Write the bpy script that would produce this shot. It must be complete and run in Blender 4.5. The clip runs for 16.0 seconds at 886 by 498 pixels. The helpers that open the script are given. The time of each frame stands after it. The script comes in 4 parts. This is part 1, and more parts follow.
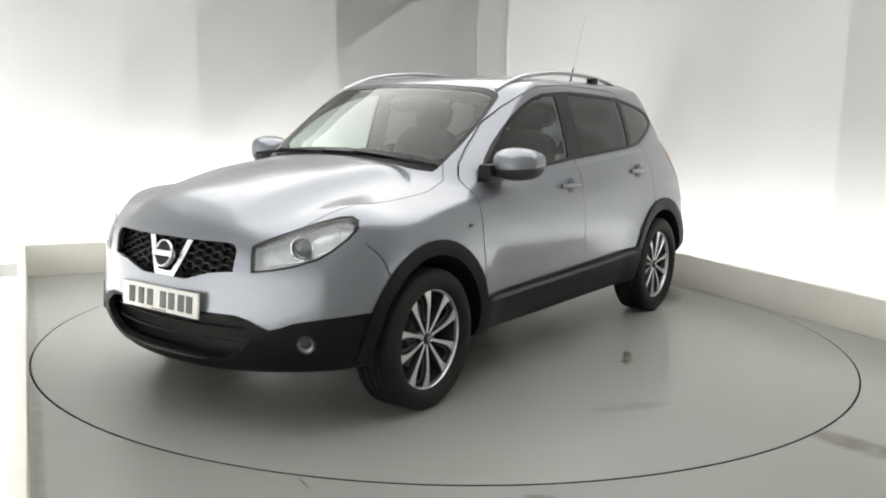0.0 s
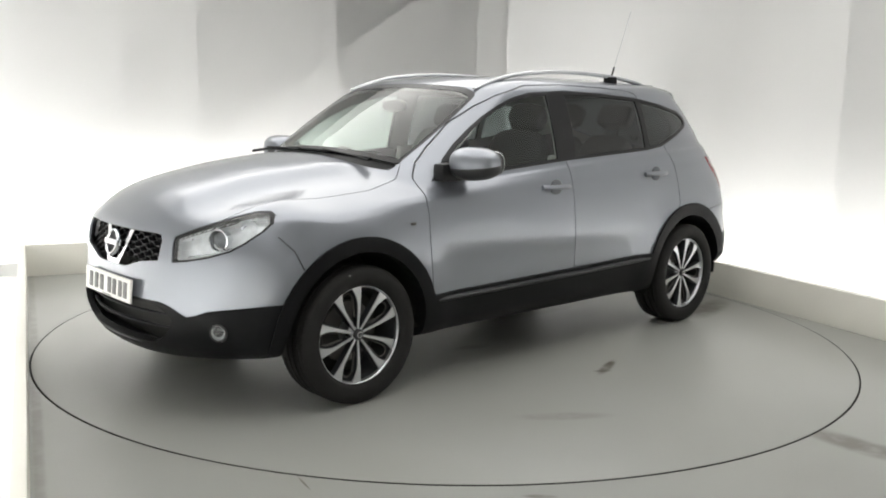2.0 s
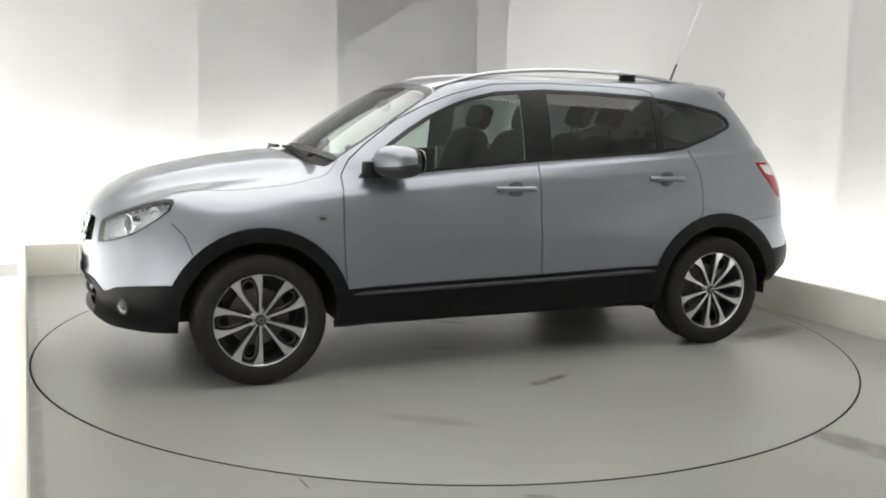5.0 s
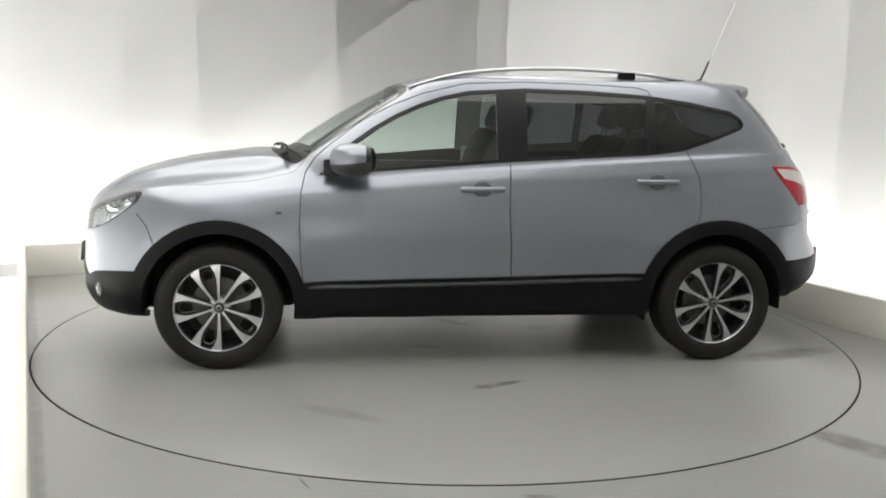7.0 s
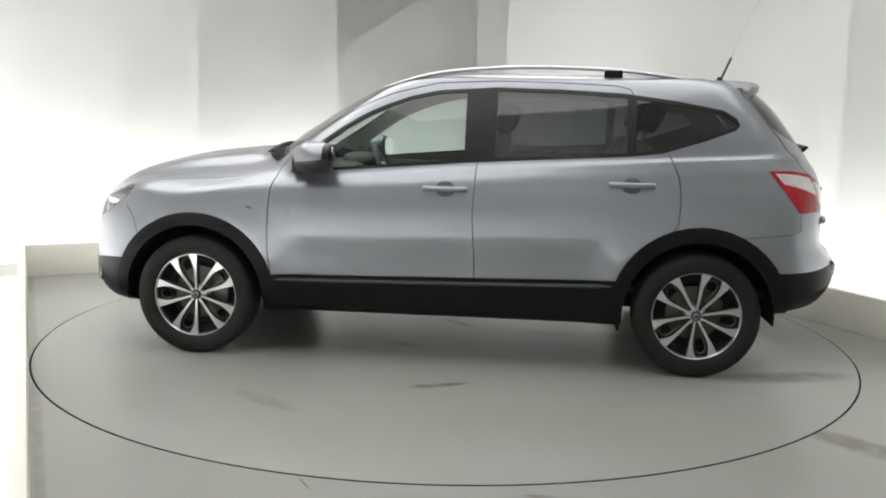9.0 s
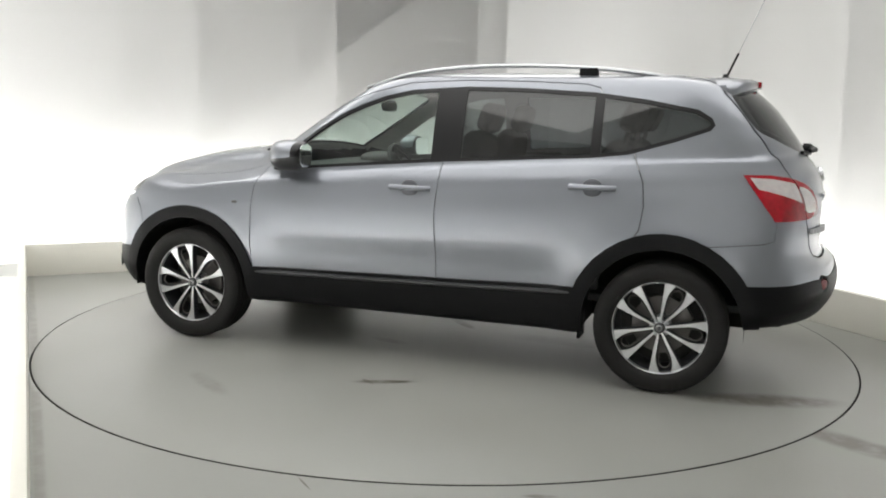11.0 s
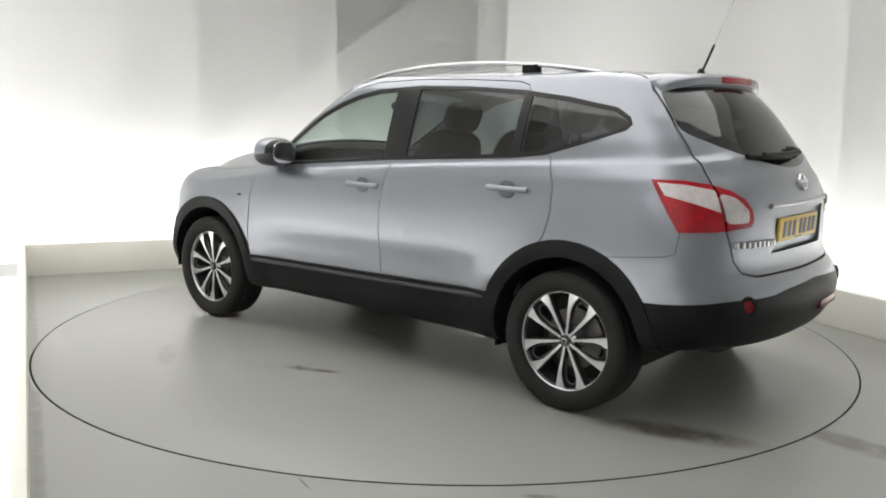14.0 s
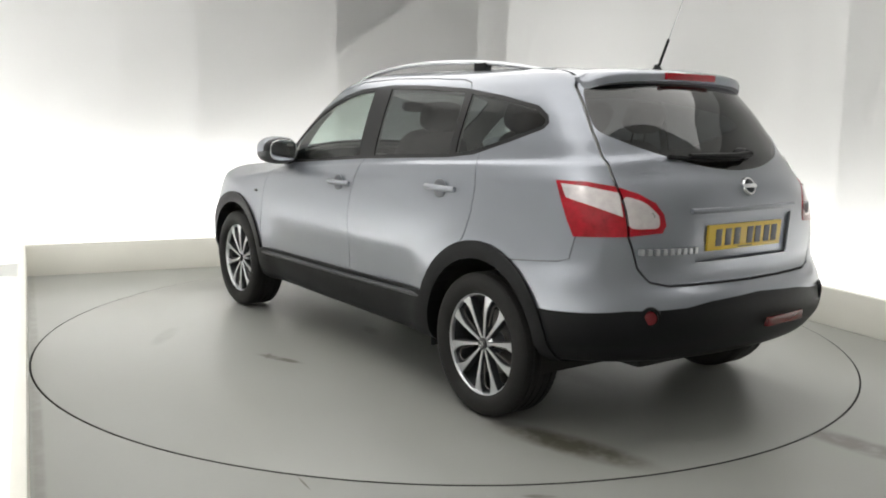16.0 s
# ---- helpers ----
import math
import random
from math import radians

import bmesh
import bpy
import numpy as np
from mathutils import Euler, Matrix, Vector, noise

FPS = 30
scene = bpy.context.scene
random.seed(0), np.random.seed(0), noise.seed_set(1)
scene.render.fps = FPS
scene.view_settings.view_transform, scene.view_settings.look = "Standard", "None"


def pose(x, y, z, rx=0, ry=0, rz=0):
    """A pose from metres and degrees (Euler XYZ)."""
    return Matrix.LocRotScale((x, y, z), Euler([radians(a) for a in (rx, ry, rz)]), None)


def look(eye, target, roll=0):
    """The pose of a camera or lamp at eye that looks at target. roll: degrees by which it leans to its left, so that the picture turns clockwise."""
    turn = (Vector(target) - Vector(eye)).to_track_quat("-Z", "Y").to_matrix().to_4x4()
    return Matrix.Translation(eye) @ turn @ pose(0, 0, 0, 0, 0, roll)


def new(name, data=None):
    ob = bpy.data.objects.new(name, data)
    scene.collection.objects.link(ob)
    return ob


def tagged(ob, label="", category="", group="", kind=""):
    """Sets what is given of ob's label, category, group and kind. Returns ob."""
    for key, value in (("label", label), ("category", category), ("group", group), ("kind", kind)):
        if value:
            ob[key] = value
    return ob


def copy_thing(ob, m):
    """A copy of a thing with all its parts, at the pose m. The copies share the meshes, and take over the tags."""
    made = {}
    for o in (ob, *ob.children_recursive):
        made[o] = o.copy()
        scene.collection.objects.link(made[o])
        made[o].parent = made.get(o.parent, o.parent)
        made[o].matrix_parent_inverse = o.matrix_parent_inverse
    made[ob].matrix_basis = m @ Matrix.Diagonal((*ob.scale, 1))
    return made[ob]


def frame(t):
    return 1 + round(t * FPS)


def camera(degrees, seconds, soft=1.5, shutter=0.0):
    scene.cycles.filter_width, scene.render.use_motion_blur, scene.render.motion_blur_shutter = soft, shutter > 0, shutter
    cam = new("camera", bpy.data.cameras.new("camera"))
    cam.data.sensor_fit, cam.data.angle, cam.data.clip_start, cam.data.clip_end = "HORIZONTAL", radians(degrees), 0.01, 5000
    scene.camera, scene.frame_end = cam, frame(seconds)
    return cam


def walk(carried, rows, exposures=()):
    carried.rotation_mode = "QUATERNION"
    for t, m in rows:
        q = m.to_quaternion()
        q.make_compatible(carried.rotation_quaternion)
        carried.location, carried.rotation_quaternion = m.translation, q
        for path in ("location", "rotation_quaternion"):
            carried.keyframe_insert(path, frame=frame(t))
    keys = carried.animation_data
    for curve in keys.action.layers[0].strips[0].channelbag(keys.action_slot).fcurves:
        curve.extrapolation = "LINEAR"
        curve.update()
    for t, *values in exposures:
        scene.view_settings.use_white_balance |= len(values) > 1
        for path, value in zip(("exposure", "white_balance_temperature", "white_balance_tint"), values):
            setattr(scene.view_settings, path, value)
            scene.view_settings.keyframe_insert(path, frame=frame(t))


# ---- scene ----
# ------------------------------------------------------------------ camera
cam = camera(53.245, 16.0, soft=1.9)
EYE, YAW, PITCH, ROLL = Vector((0, -5.609, 1.3894)), -0.0046, 0.1534, 0.0212
AHEAD = Vector((math.sin(YAW) * math.cos(PITCH), math.cos(YAW) * math.cos(PITCH), -math.sin(PITCH)))
VIEW = look(EYE, EYE + AHEAD, math.degrees(ROLL))
walk(cam, [(0.0, VIEW), (16.0, VIEW)])

# turntable angle (degrees) at each time, clockwise seen from above
TURN = [(0.0, 0.0), (0.5, -1.99), (1.0, -5.13), (1.5, -8.51), (2.0, -12.16), (2.5, -15.53), (3.0, -19.13), (3.5, -22.46),
        (4.0, -26.07), (6.5, -43.24), (7.0, -46.76), (7.5, -50.24), (8.0, -53.97), (8.5, -57.53), (9.0, -60.94),
        (11.5, -77.92), (12.0, -81.41), (12.5, -84.71), (13.0, -88.32), (13.5, -91.59), (14.0, -95.09), (14.5, -98.42),
        (15.0, -102.08), (15.5, -105.41), (16.0, -109.02)]
HEADING = -124.75
PROUD = 0.003                    # the turntable stands this much above the floor
CAR_AT = Vector((0.0, 0.053, PROUD))

# ------------------------------------------------------------------ light
ROOM = 25.5                      # the bay is turned by this much
ROOM_M = pose(0, 0, 0, 0, 0, ROOM)
X0, X1, Y1, Y0 = -2.46, 2.50, 2.74, -6.6      # kerb faces, and the front of the bay
KERB_H, GUTTER = 0.26, 0.75
WALL_H = 3.3

world = bpy.data.worlds.new("world")
scene.world = world
world.use_nodes = True
world.node_tree.nodes["Background"].inputs[0].default_value = (0.9, 0.95, 1.0, 1)
world.node_tree.nodes["Background"].inputs[1].default_value = 0.02
scene.view_settings.exposure = -0.46


def area_lamp(name, m, sx, sy, power, colour):
    d = bpy.data.lights.new(name, "AREA")
    d.shape, d.size, d.size_y, d.energy, d.color = "RECTANGLE", sx, sy, power, colour
    ob = new(name, d)
    ob.matrix_world = m
    return ob


# a large softbox in the ceiling over the turntable, and light strips hidden behind the low kerb
area_lamp("ceiling_softbox_light", ROOM_M @ pose(0.0, 0.0, WALL_H - 0.06), 4.8, 5.4, 202, (1.0, 0.985, 0.95))
for nm, m, ln in (("strip_light_back", pose((X0 + X1) / 2, Y1 + 0.20, 0.03, 140, 0, 0), X1 - X0),
                  ("strip_light_side", pose(X1 + 0.20, -1.0, 0.03, 140, 0, -90), 7.4),
                  ("strip_light_other", pose(X0 - 0.20, (Y0 + Y1) / 2, 0.03, 140, 0, 90), Y1 - Y0)):
    area_lamp(nm, ROOM_M @ m, ln, 0.10, (76 if "side" in nm else 222 if "back" in nm else 172) * ln / 5, (1.0, 0.99, 0.97))

# ------------------------------------------------------------------ materials


def mat(name, base, rough=0.5, metal=0.0, vary=0.06, scale=6.0, fine=120.0, bump=0.0, bump_scale=200.0, coat=0.0, rough_vary=0.05, spec=0.5,
        emit=None):
    m = bpy.data.materials.new(name)
    m.use_nodes = True
    nt = m.node_tree
    b = nt.nodes["Principled BSDF"]
    b.inputs["Metallic"].default_value = metal
    b.inputs["Specular IOR Level"].default_value = spec
    b.inputs["Coat Weight"].default_value = coat
    b.inputs["Coat Roughness"].default_value = 0.06 if metal else 0.05
    tc = nt.nodes.new("ShaderNodeTexCoord")

    def noise_at(sc, det):
        n = nt.nodes.new("ShaderNodeTexNoise")
        n.inputs["Scale"].default_value, n.inputs["Detail"].default_value = sc, det
        nt.links.new(tc.outputs["Object"], n.inputs["Vector"])
        return n.outputs["Fac"]

    big, small = noise_at(scale, 4), noise_at(fine, 2)
    mx = nt.nodes.new("ShaderNodeMath")
    mx.operation = "MULTIPLY_ADD"
    nt.links.new(small, mx.inputs[0])
    mx.inputs[1].default_value = 0.4
    nt.links.new(big, mx.inputs[2])
    ramp = nt.nodes.new("ShaderNodeMapRange")
    ramp.inputs["From Min"].default_value, ramp.inputs["From Max"].default_value = 0.4, 1.0
    ramp.inputs["To Min"].default_value, ramp.inputs["To Max"].default_value = 1 - vary, 1 + vary
    nt.links.new(mx.outputs[0], ramp.inputs["Value"])
    col = nt.nodes.new("ShaderNodeMix")
    col.data_type, col.blend_type = "RGBA", "MULTIPLY"
    col.inputs["Factor"].default_value = 1.0
    col.inputs["A"].default_value = (*base, 1)
    nt.links.new(ramp.outputs[0], col.inputs["B"])
    nt.links.new(col.outputs["Result"], b.inputs["Base Color"])
    rr = nt.nodes.new("ShaderNodeMapRange")
    rr.inputs["To Min"].default_value, rr.inputs["To Max"].default_value = max(rough - rough_vary, 0.0), rough + rough_vary
    nt.links.new(big, rr.inputs["Value"])
    nt.links.new(rr.outputs[0], b.inputs["Roughness"])
    if bump:
        bp = nt.nodes.new("ShaderNodeBump")
        bp.inputs["Strength"].default_value, bp.inputs["Distance"].default_value = bump, 0.002
        nt.links.new(noise_at(bump_scale, 3), bp.inputs["Height"])
        nt.links.new(bp.outputs[0], b.inputs["Normal"])
    if emit:
        b.inputs["Emission Color"].default_value, b.inputs["Emission Strength"].default_value = (*emit[:3], 1), emit[3]
    return m


def glass(name, tint, rough=0.0, opacity=0.0):
    """Thin glass: a tinted clear pane with a real surface gloss."""
    m = bpy.data.materials.new(name)
    m.use_nodes = True
    nt = m.node_tree
    b = nt.nodes["Principled BSDF"]
    out = nt.nodes["Material Output"]
    tr = nt.nodes.new("ShaderNodeBsdfTransparent")
    tr.inputs[0].default_value = (*tint, 1)
    gl = nt.nodes.new("ShaderNodeBsdfGlossy")
    gl.inputs["Roughness"].default_value = rough
    lw = nt.nodes.new("ShaderNodeLayerWeight")
    lw.inputs["Blend"].default_value = 0.5
    pw = nt.nodes.new("ShaderNodeMath")
    pw.operation = "POWER"
    pw.inputs[1].default_value = 4.0
    nt.links.new(lw.outputs["Facing"], pw.inputs[0])
    fr = nt.nodes.new("ShaderNodeMath")
    fr.operation = "MULTIPLY_ADD"
    fr.inputs[1].default_value, fr.inputs[2].default_value = 0.90, 0.07
    nt.links.new(pw.outputs[0], fr.inputs[0])
    mixs = nt.nodes.new("ShaderNodeMixShader")
    nt.links.new(fr.outputs[0], mixs.inputs[0])
    nt.links.new(tr.outputs[0], mixs.inputs[1])
    nt.links.new(gl.outputs[0], mixs.inputs[2])
    nt.links.new(mixs.outputs[0], out.inputs[0])
    nt.nodes.remove(b)
    return m


def floor_mat(name, base, marks):
    """Grey painted concrete: broad wear, fine speckle, a soft gloss, and single stains and dark bands (x, y, angle,
    half length, half width, strength).
    """
    m = mat(name, base, rough=0.33, vary=0.03, scale=0.9, fine=60, bump=0.04, bump_scale=140, rough_vary=0.03, spec=0.45)
    nt = m.node_tree
    b = nt.nodes["Principled BSDF"]
    now = b.inputs["Base Color"].links[0].from_socket
    tc = nt.nodes.new("ShaderNodeTexCoord")

    def fac_noise(scale, lo, hi, most, detail=6):
        st = nt.nodes.new("ShaderNodeTexNoise")
        st.inputs["Scale"].default_value, st.inputs["Detail"].default_value, st.inputs["Roughness"].default_value = scale, detail, 0.62
        nt.links.new(tc.outputs["Object"], st.inputs["Vector"])
        rg = nt.nodes.new("ShaderNodeMapRange")
        rg.inputs["From Min"].default_value, rg.inputs["From Max"].default_value, rg.inputs["To Max"].default_value = lo, hi, most
        nt.links.new(st.outputs["Fac"], rg.inputs["Value"])
        return rg.outputs[0]

    def layer(now, fac, colour):
        mx = nt.nodes.new("ShaderNodeMix")
        mx.data_type = "RGBA"
        mx.inputs["B"].default_value = (*colour, 1)
        nt.links.new(fac, mx.inputs["Factor"])
        nt.links.new(now, mx.inputs["A"])
        return mx.outputs["Result"]

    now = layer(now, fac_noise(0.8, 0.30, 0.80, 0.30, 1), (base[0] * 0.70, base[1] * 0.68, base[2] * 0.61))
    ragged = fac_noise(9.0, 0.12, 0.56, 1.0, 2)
    for x, y, turn, hl, hw, power in marks:
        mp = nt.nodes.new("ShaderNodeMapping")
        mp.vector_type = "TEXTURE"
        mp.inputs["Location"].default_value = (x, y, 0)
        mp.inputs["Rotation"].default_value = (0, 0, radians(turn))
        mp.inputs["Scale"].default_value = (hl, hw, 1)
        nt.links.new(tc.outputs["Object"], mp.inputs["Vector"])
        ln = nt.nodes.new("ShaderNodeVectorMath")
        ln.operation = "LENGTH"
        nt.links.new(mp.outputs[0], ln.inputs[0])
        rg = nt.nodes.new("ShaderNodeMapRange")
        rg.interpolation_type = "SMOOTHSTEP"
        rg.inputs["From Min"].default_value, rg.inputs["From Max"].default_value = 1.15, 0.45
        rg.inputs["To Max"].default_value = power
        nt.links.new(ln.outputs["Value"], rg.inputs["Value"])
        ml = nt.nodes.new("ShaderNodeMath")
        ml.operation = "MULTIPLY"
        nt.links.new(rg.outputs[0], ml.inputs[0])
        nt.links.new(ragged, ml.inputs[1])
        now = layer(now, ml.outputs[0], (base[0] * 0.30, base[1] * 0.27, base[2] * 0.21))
    nt.links.new(now, b.inputs["Base Color"])
    return m


# floor stains, and long dark bands along the foot of the kerbs
FLOOR_MARKS = [(0.785, -2.50, -78, 0.30, 0.10, 0.75), (0.93, -2.72, -70, 0.22, 0.05, 0.45), (-0.764, -2.44, -25, 0.07, 0.02, 0.7), (-1.528, -2.0, 94, 0.07, 0.005, 0.9),
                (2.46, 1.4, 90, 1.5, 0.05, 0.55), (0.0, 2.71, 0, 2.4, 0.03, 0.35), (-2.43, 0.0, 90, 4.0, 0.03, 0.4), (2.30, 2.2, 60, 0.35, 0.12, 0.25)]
DISC_STAINS = [(1.04, -0.70, 20, 0.06, 0.018, 0.8), (1.08, -0.53, 80, 0.045, 0.022, 1.0), (1.06, -0.62, 78, 0.18, 0.035, 0.9), (1.73, 1.17, 71, 0.42, 0.115, 1.0),
               (0.25, -0.42, 40, 0.14, 0.05, 0.5), (-0.08, 0.15, 10, 0.16, 0.04, 0.8), (-0.9, -0.9, 55, 0.5, 0.10, 0.35), (0.55, 0.75, 55, 0.6, 0.12, 0.35), (0.9, -1.5, 20, 0.25, 0.06, 0.3)]
M_WALL = mat("white_wall_paint", (0.85, 0.85, 0.84), 0.75, vary=0.02, scale=0.8, bump=0.03, bump_scale=40)
M_KERB = mat("off_white_kerb_paint", (0.76, 0.745, 0.68), 0.5, vary=0.06, scale=1.5, bump=0.05, bump_scale=60)
# wall white dimmed to grey, for the less lit end behind the camera
M_BACK = mat("dimmed_back_wall", (0.60, 0.60, 0.59), 0.8, vary=0.05)
M_FLOOR = floor_mat("grey_floor_paint", (0.302, 0.309, 0.290), FLOOR_MARKS)
M_DISC = floor_mat("grey_turntable_paint", (0.302, 0.309, 0.290), DISC_STAINS)
M_PIT = mat("dark_gap", (0.02, 0.02, 0.018), 0.8)
M_PAINT = mat("silver_blue_metallic_paint", (0.238, 0.252, 0.285), 0.31, metal=0.65, vary=0.015, scale=3, fine=900, coat=0.8, rough_vary=0.012)
M_BLACK = mat("black_textured_plastic", (0.0068, 0.0070, 0.0078), 0.46, vary=0.15, bump=0.15, bump_scale=500, spec=0.15)
M_GLOSSBLACK = mat("gloss_black_trim", (0.008, 0.008, 0.009), 0.32, spec=0.35, rough_vary=0.02)
M_RUBBER = mat("tyre_rubber", (0.013, 0.0125, 0.012), 0.75, vary=0.2, scale=20, bump=0.1, bump_scale=300, spec=0.3)
M_ALLOY = mat("machined_alloy", (0.62, 0.63, 0.65), 0.32, metal=1.0, vary=0.04, fine=300, rough_vary=0.02)
M_ALLOYDARK = mat("dark_alloy_pockets", (0.06, 0.062, 0.068), 0.4, metal=0.6)
M_STEEL = mat("brake_steel", (0.13, 0.125, 0.12), 0.45, metal=1.0, vary=0.15)
M_CHROME = mat("chrome", (0.80, 0.81, 0.83), 0.08, metal=1.0, vary=0.02)
M_SATIN = mat("satin_silver", (0.46, 0.47, 0.49), 0.32, metal=0.9, vary=0.03, rough_vary=0.02)
M_CLOTH = mat("dark_seat_cloth", (0.030, 0.030, 0.032), 0.85, vary=0.2, bump=0.3, bump_scale=700)
M_TRIM = mat("dark_cabin_plastic", (0.035, 0.036, 0.038), 0.6, vary=0.1)
M_LINER = mat("grey_headlining", (0.42, 0.42, 0.40), 0.9, vary=0.05)
M_CLEAR = glass("clear_green_glass", (0.78, 0.86, 0.82))
M_PRIVACY = glass("privacy_glass", (0.20, 0.22, 0.225))
M_REDLENS = mat("red_lamp_lens", (0.31, 0.003, 0.011), 0.16, vary=0.35, scale=26, coat=0.25, spec=0.4)
# lamp red darkened for the shade low on the rear bumper
M_REDSHADE = mat("shaded_red_reflector", (0.13, 0.006, 0.010), 0.2, vary=0.1)
M_WHITELENS = mat("clear_lamp_band", (0.58, 0.53, 0.53), 0.12, metal=0.3, vary=0.12, scale=40, coat=1.0)
M_BUCKET = mat("lamp_reflector", (0.74, 0.75, 0.76), 0.3, metal=0.5, vary=0.15, scale=25)
M_BULB = mat("lamp_bowl_grey", (0.30, 0.31, 0.31), 0.2, metal=0.4, vary=0.1, coat=1.0)
M_DARKLENS = mat("projector_glass", (0.10, 0.11, 0.12), 0.05, metal=0.4, coat=1.0)
M_GRILLE = mat("grille_plastic", (0.016, 0.016, 0.018), 0.5, vary=0.1, spec=0.25)
M_SATINBLACK = mat("satin_dark_grey", (0.035, 0.036, 0.038), 0.4, vary=0.1)
M_PLATEWHITE = mat("white_plate", (0.78, 0.78, 0.74), 0.3, vary=0.04)
M_PLATEYELLOW = mat("yellow_plate", (0.72, 0.50, 0.06), 0.3, vary=0.05)
M_INK = mat("plate_ink", (0.09, 0.09, 0.085), 0.4)
# body paint darkened for the shade in the handle recesses
M_PAINTSHADE = mat("shaded_body_paint", (0.12, 0.125, 0.14), 0.4, metal=0.6)
M_MIRROR = mat("mirror_glass", (0.85, 0.87, 0.88), 0.02, metal=1.0, vary=0.01, rough_vary=0.0)
M_BACKGLASS = glass("dark_tailgate_glass", (0.10, 0.11, 0.115))
M_LENS = glass("clear_lens", (0.92, 0.94, 0.95))

# ------------------------------------------------------------------ mesh helpers


def mesh_of(name, bm, materials, smooth=True, angle=35):
    me = bpy.data.meshes.new(name)
    bm.normal_update()
    bm.to_mesh(me)
    bm.free()
    for m in materials if isinstance(materials, (list, tuple)) else [materials]:
        me.materials.append(m)
    if smooth:
        for p in me.polygons:
            p.use_smooth = True
        me.set_sharp_from_angle(angle=radians(angle))
    return me


def part(name, bm, material, parent=None, label="", m=None, smooth=True, angle=35):
    ob = new(name, mesh_of(name, bm, material, smooth, angle))
    if parent:
        ob.parent = parent
    if m is not None:
        ob.matrix_basis = m
    if label:
        tagged(ob, label)
    return ob


def box(x0, x1, y0, y1, z0, z1, bevel=0.0, bm=None, m=None, segs=2):
    own = bmesh.new()
    bmesh.ops.create_cube(own, size=1)
    for v in own.verts:
        v.co = ((x0 + x1) / 2 + v.co.x * (x1 - x0), (y0 + y1) / 2 + v.co.y * (y1 - y0), (z0 + z1) / 2 + v.co.z * (z1 - z0))
    if bevel:
        bmesh.ops.bevel(own, geom=own.edges[:], offset=bevel, segments=segs, affect="EDGES", profile=0.6)
    if m is not None:
        own.transform(m)
    return join(bm, own)


def join(bm, own):
    if bm is None:
        return own
    tmp = bpy.data.meshes.new("tmp")
    own.to_mesh(tmp)
    own.free()
    bm.from_mesh(tmp)
    bpy.data.meshes.remove(tmp)
    return bm


def lathe(profile, n=64, axis="Y", bm=None, m=None):
    """Turns (radius, offset) pairs round the axis."""
    own = bmesh.new()
    rings = []
    for r, o in profile:
        row = []
        for i in range(n):
            a = 2 * math.pi * i / n
            c, s = r * math.cos(a), r * math.sin(a)
            row.append(own.verts.new((c, o, s) if axis == "Y" else (c, s, o)))
        rings.append(row)
    for a, b in zip(rings, rings[1:]):
        for i in range(n):
            own.faces.new((a[i], a[(i + 1) % n], b[(i + 1) % n], b[i]))
    bmesh.ops.recalc_face_normals(own, faces=own.faces[:])
    if m is not None:
        own.transform(m)
    return join(bm, own)


def tube(points, radius, n=10, bm=None, squash=1.0, taper=None):
    """A round rod along the points."""
    own = bmesh.new()
    pts = [Vector(p) for p in points]
    rings = []
    for i, p in enumerate(pts):
        d = (pts[min(i + 1, len(pts) - 1)] - pts[max(i - 1, 0)]).normalized()
        up = Vector((0, 0, 1)) if abs(d.z) < 0.95 else Vector((1, 0, 0))
        a = d.cross(up).normalized()
        b = a.cross(d).normalized()
        r = radius * (taper(i / (len(pts) - 1)) if taper else 1)
        rings.append([own.verts.new(p + a * (r * math.cos(t)) + b * (r * squash * math.sin(t))) for t in (2 * math.pi * k / n for k in range(n))])
    for a, b in zip(rings, rings[1:]):
        for i in range(n):
            own.faces.new((a[i], a[(i + 1) % n], b[(i + 1) % n], b[i]))
    own.faces.new(rings[0][::-1])
    own.faces.new(rings[-1])
    bmesh.ops.recalc_face_normals(own, faces=own.faces[:])
    return join(bm, own)


def smooth_curve(keys, n):
    """Catmull-Rom through the keys, n points."""
    k = [Vector(p) for p in keys]
    out = []
    for i in range(n):
        s = i / (n - 1) * (len(k) - 1)
        j = min(int(s), len(k) - 2)
        f = s - j
        p0, p1, p2, p3 = k[max(j - 1, 0)], k[j], k[j + 1], k[min(j + 2, len(k) - 1)]
        out.append(0.5 * (2 * p1 + (p2 - p0) * f + (2 * p0 - 5 * p1 + 4 * p2 - p3) * f * f + (3 * p1 - p0 - 3 * p2 + p3) * f ** 3))
    return out


# ------------------------------------------------------------------ the bay
RING = 2.4557


def fan_floor():
    """The bay floor with the round hole for the turntable."""
    bm = bmesh.new()
    n = 160
    inner, outer = [], []
    a0, a1, b0, b1 = X0 - GUTTER - 0.3, X1 + GUTTER + 0.3, Y0 - 0.3, Y1 + GUTTER + 0.3
    inv = ROOM_M.inverted()
    for i in range(n):
        a = 2 * math.pi * i / n
        c, s = math.cos(a), math.sin(a)
        k = min((a1 if c > 0 else a0) / c if abs(c) > 1e-6 else 1e9, (b1 if s > 0 else b0) / s if abs(s) > 1e-6 else 1e9)
        inner.append(bm.verts.new((c * (RING + 0.002), s * (RING + 0.002), 0)))
        outer.append(bm.verts.new((c * k, s * k, 0)))
    for i in range(n):
        j = (i + 1) % n
        bm.faces.new((inner[i], outer[i], outer[j], inner[j]))
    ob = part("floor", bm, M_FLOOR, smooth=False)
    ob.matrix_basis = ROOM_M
    return tagged(ob, "grey painted concrete floor round a car turntable", "floor", kind="structure")


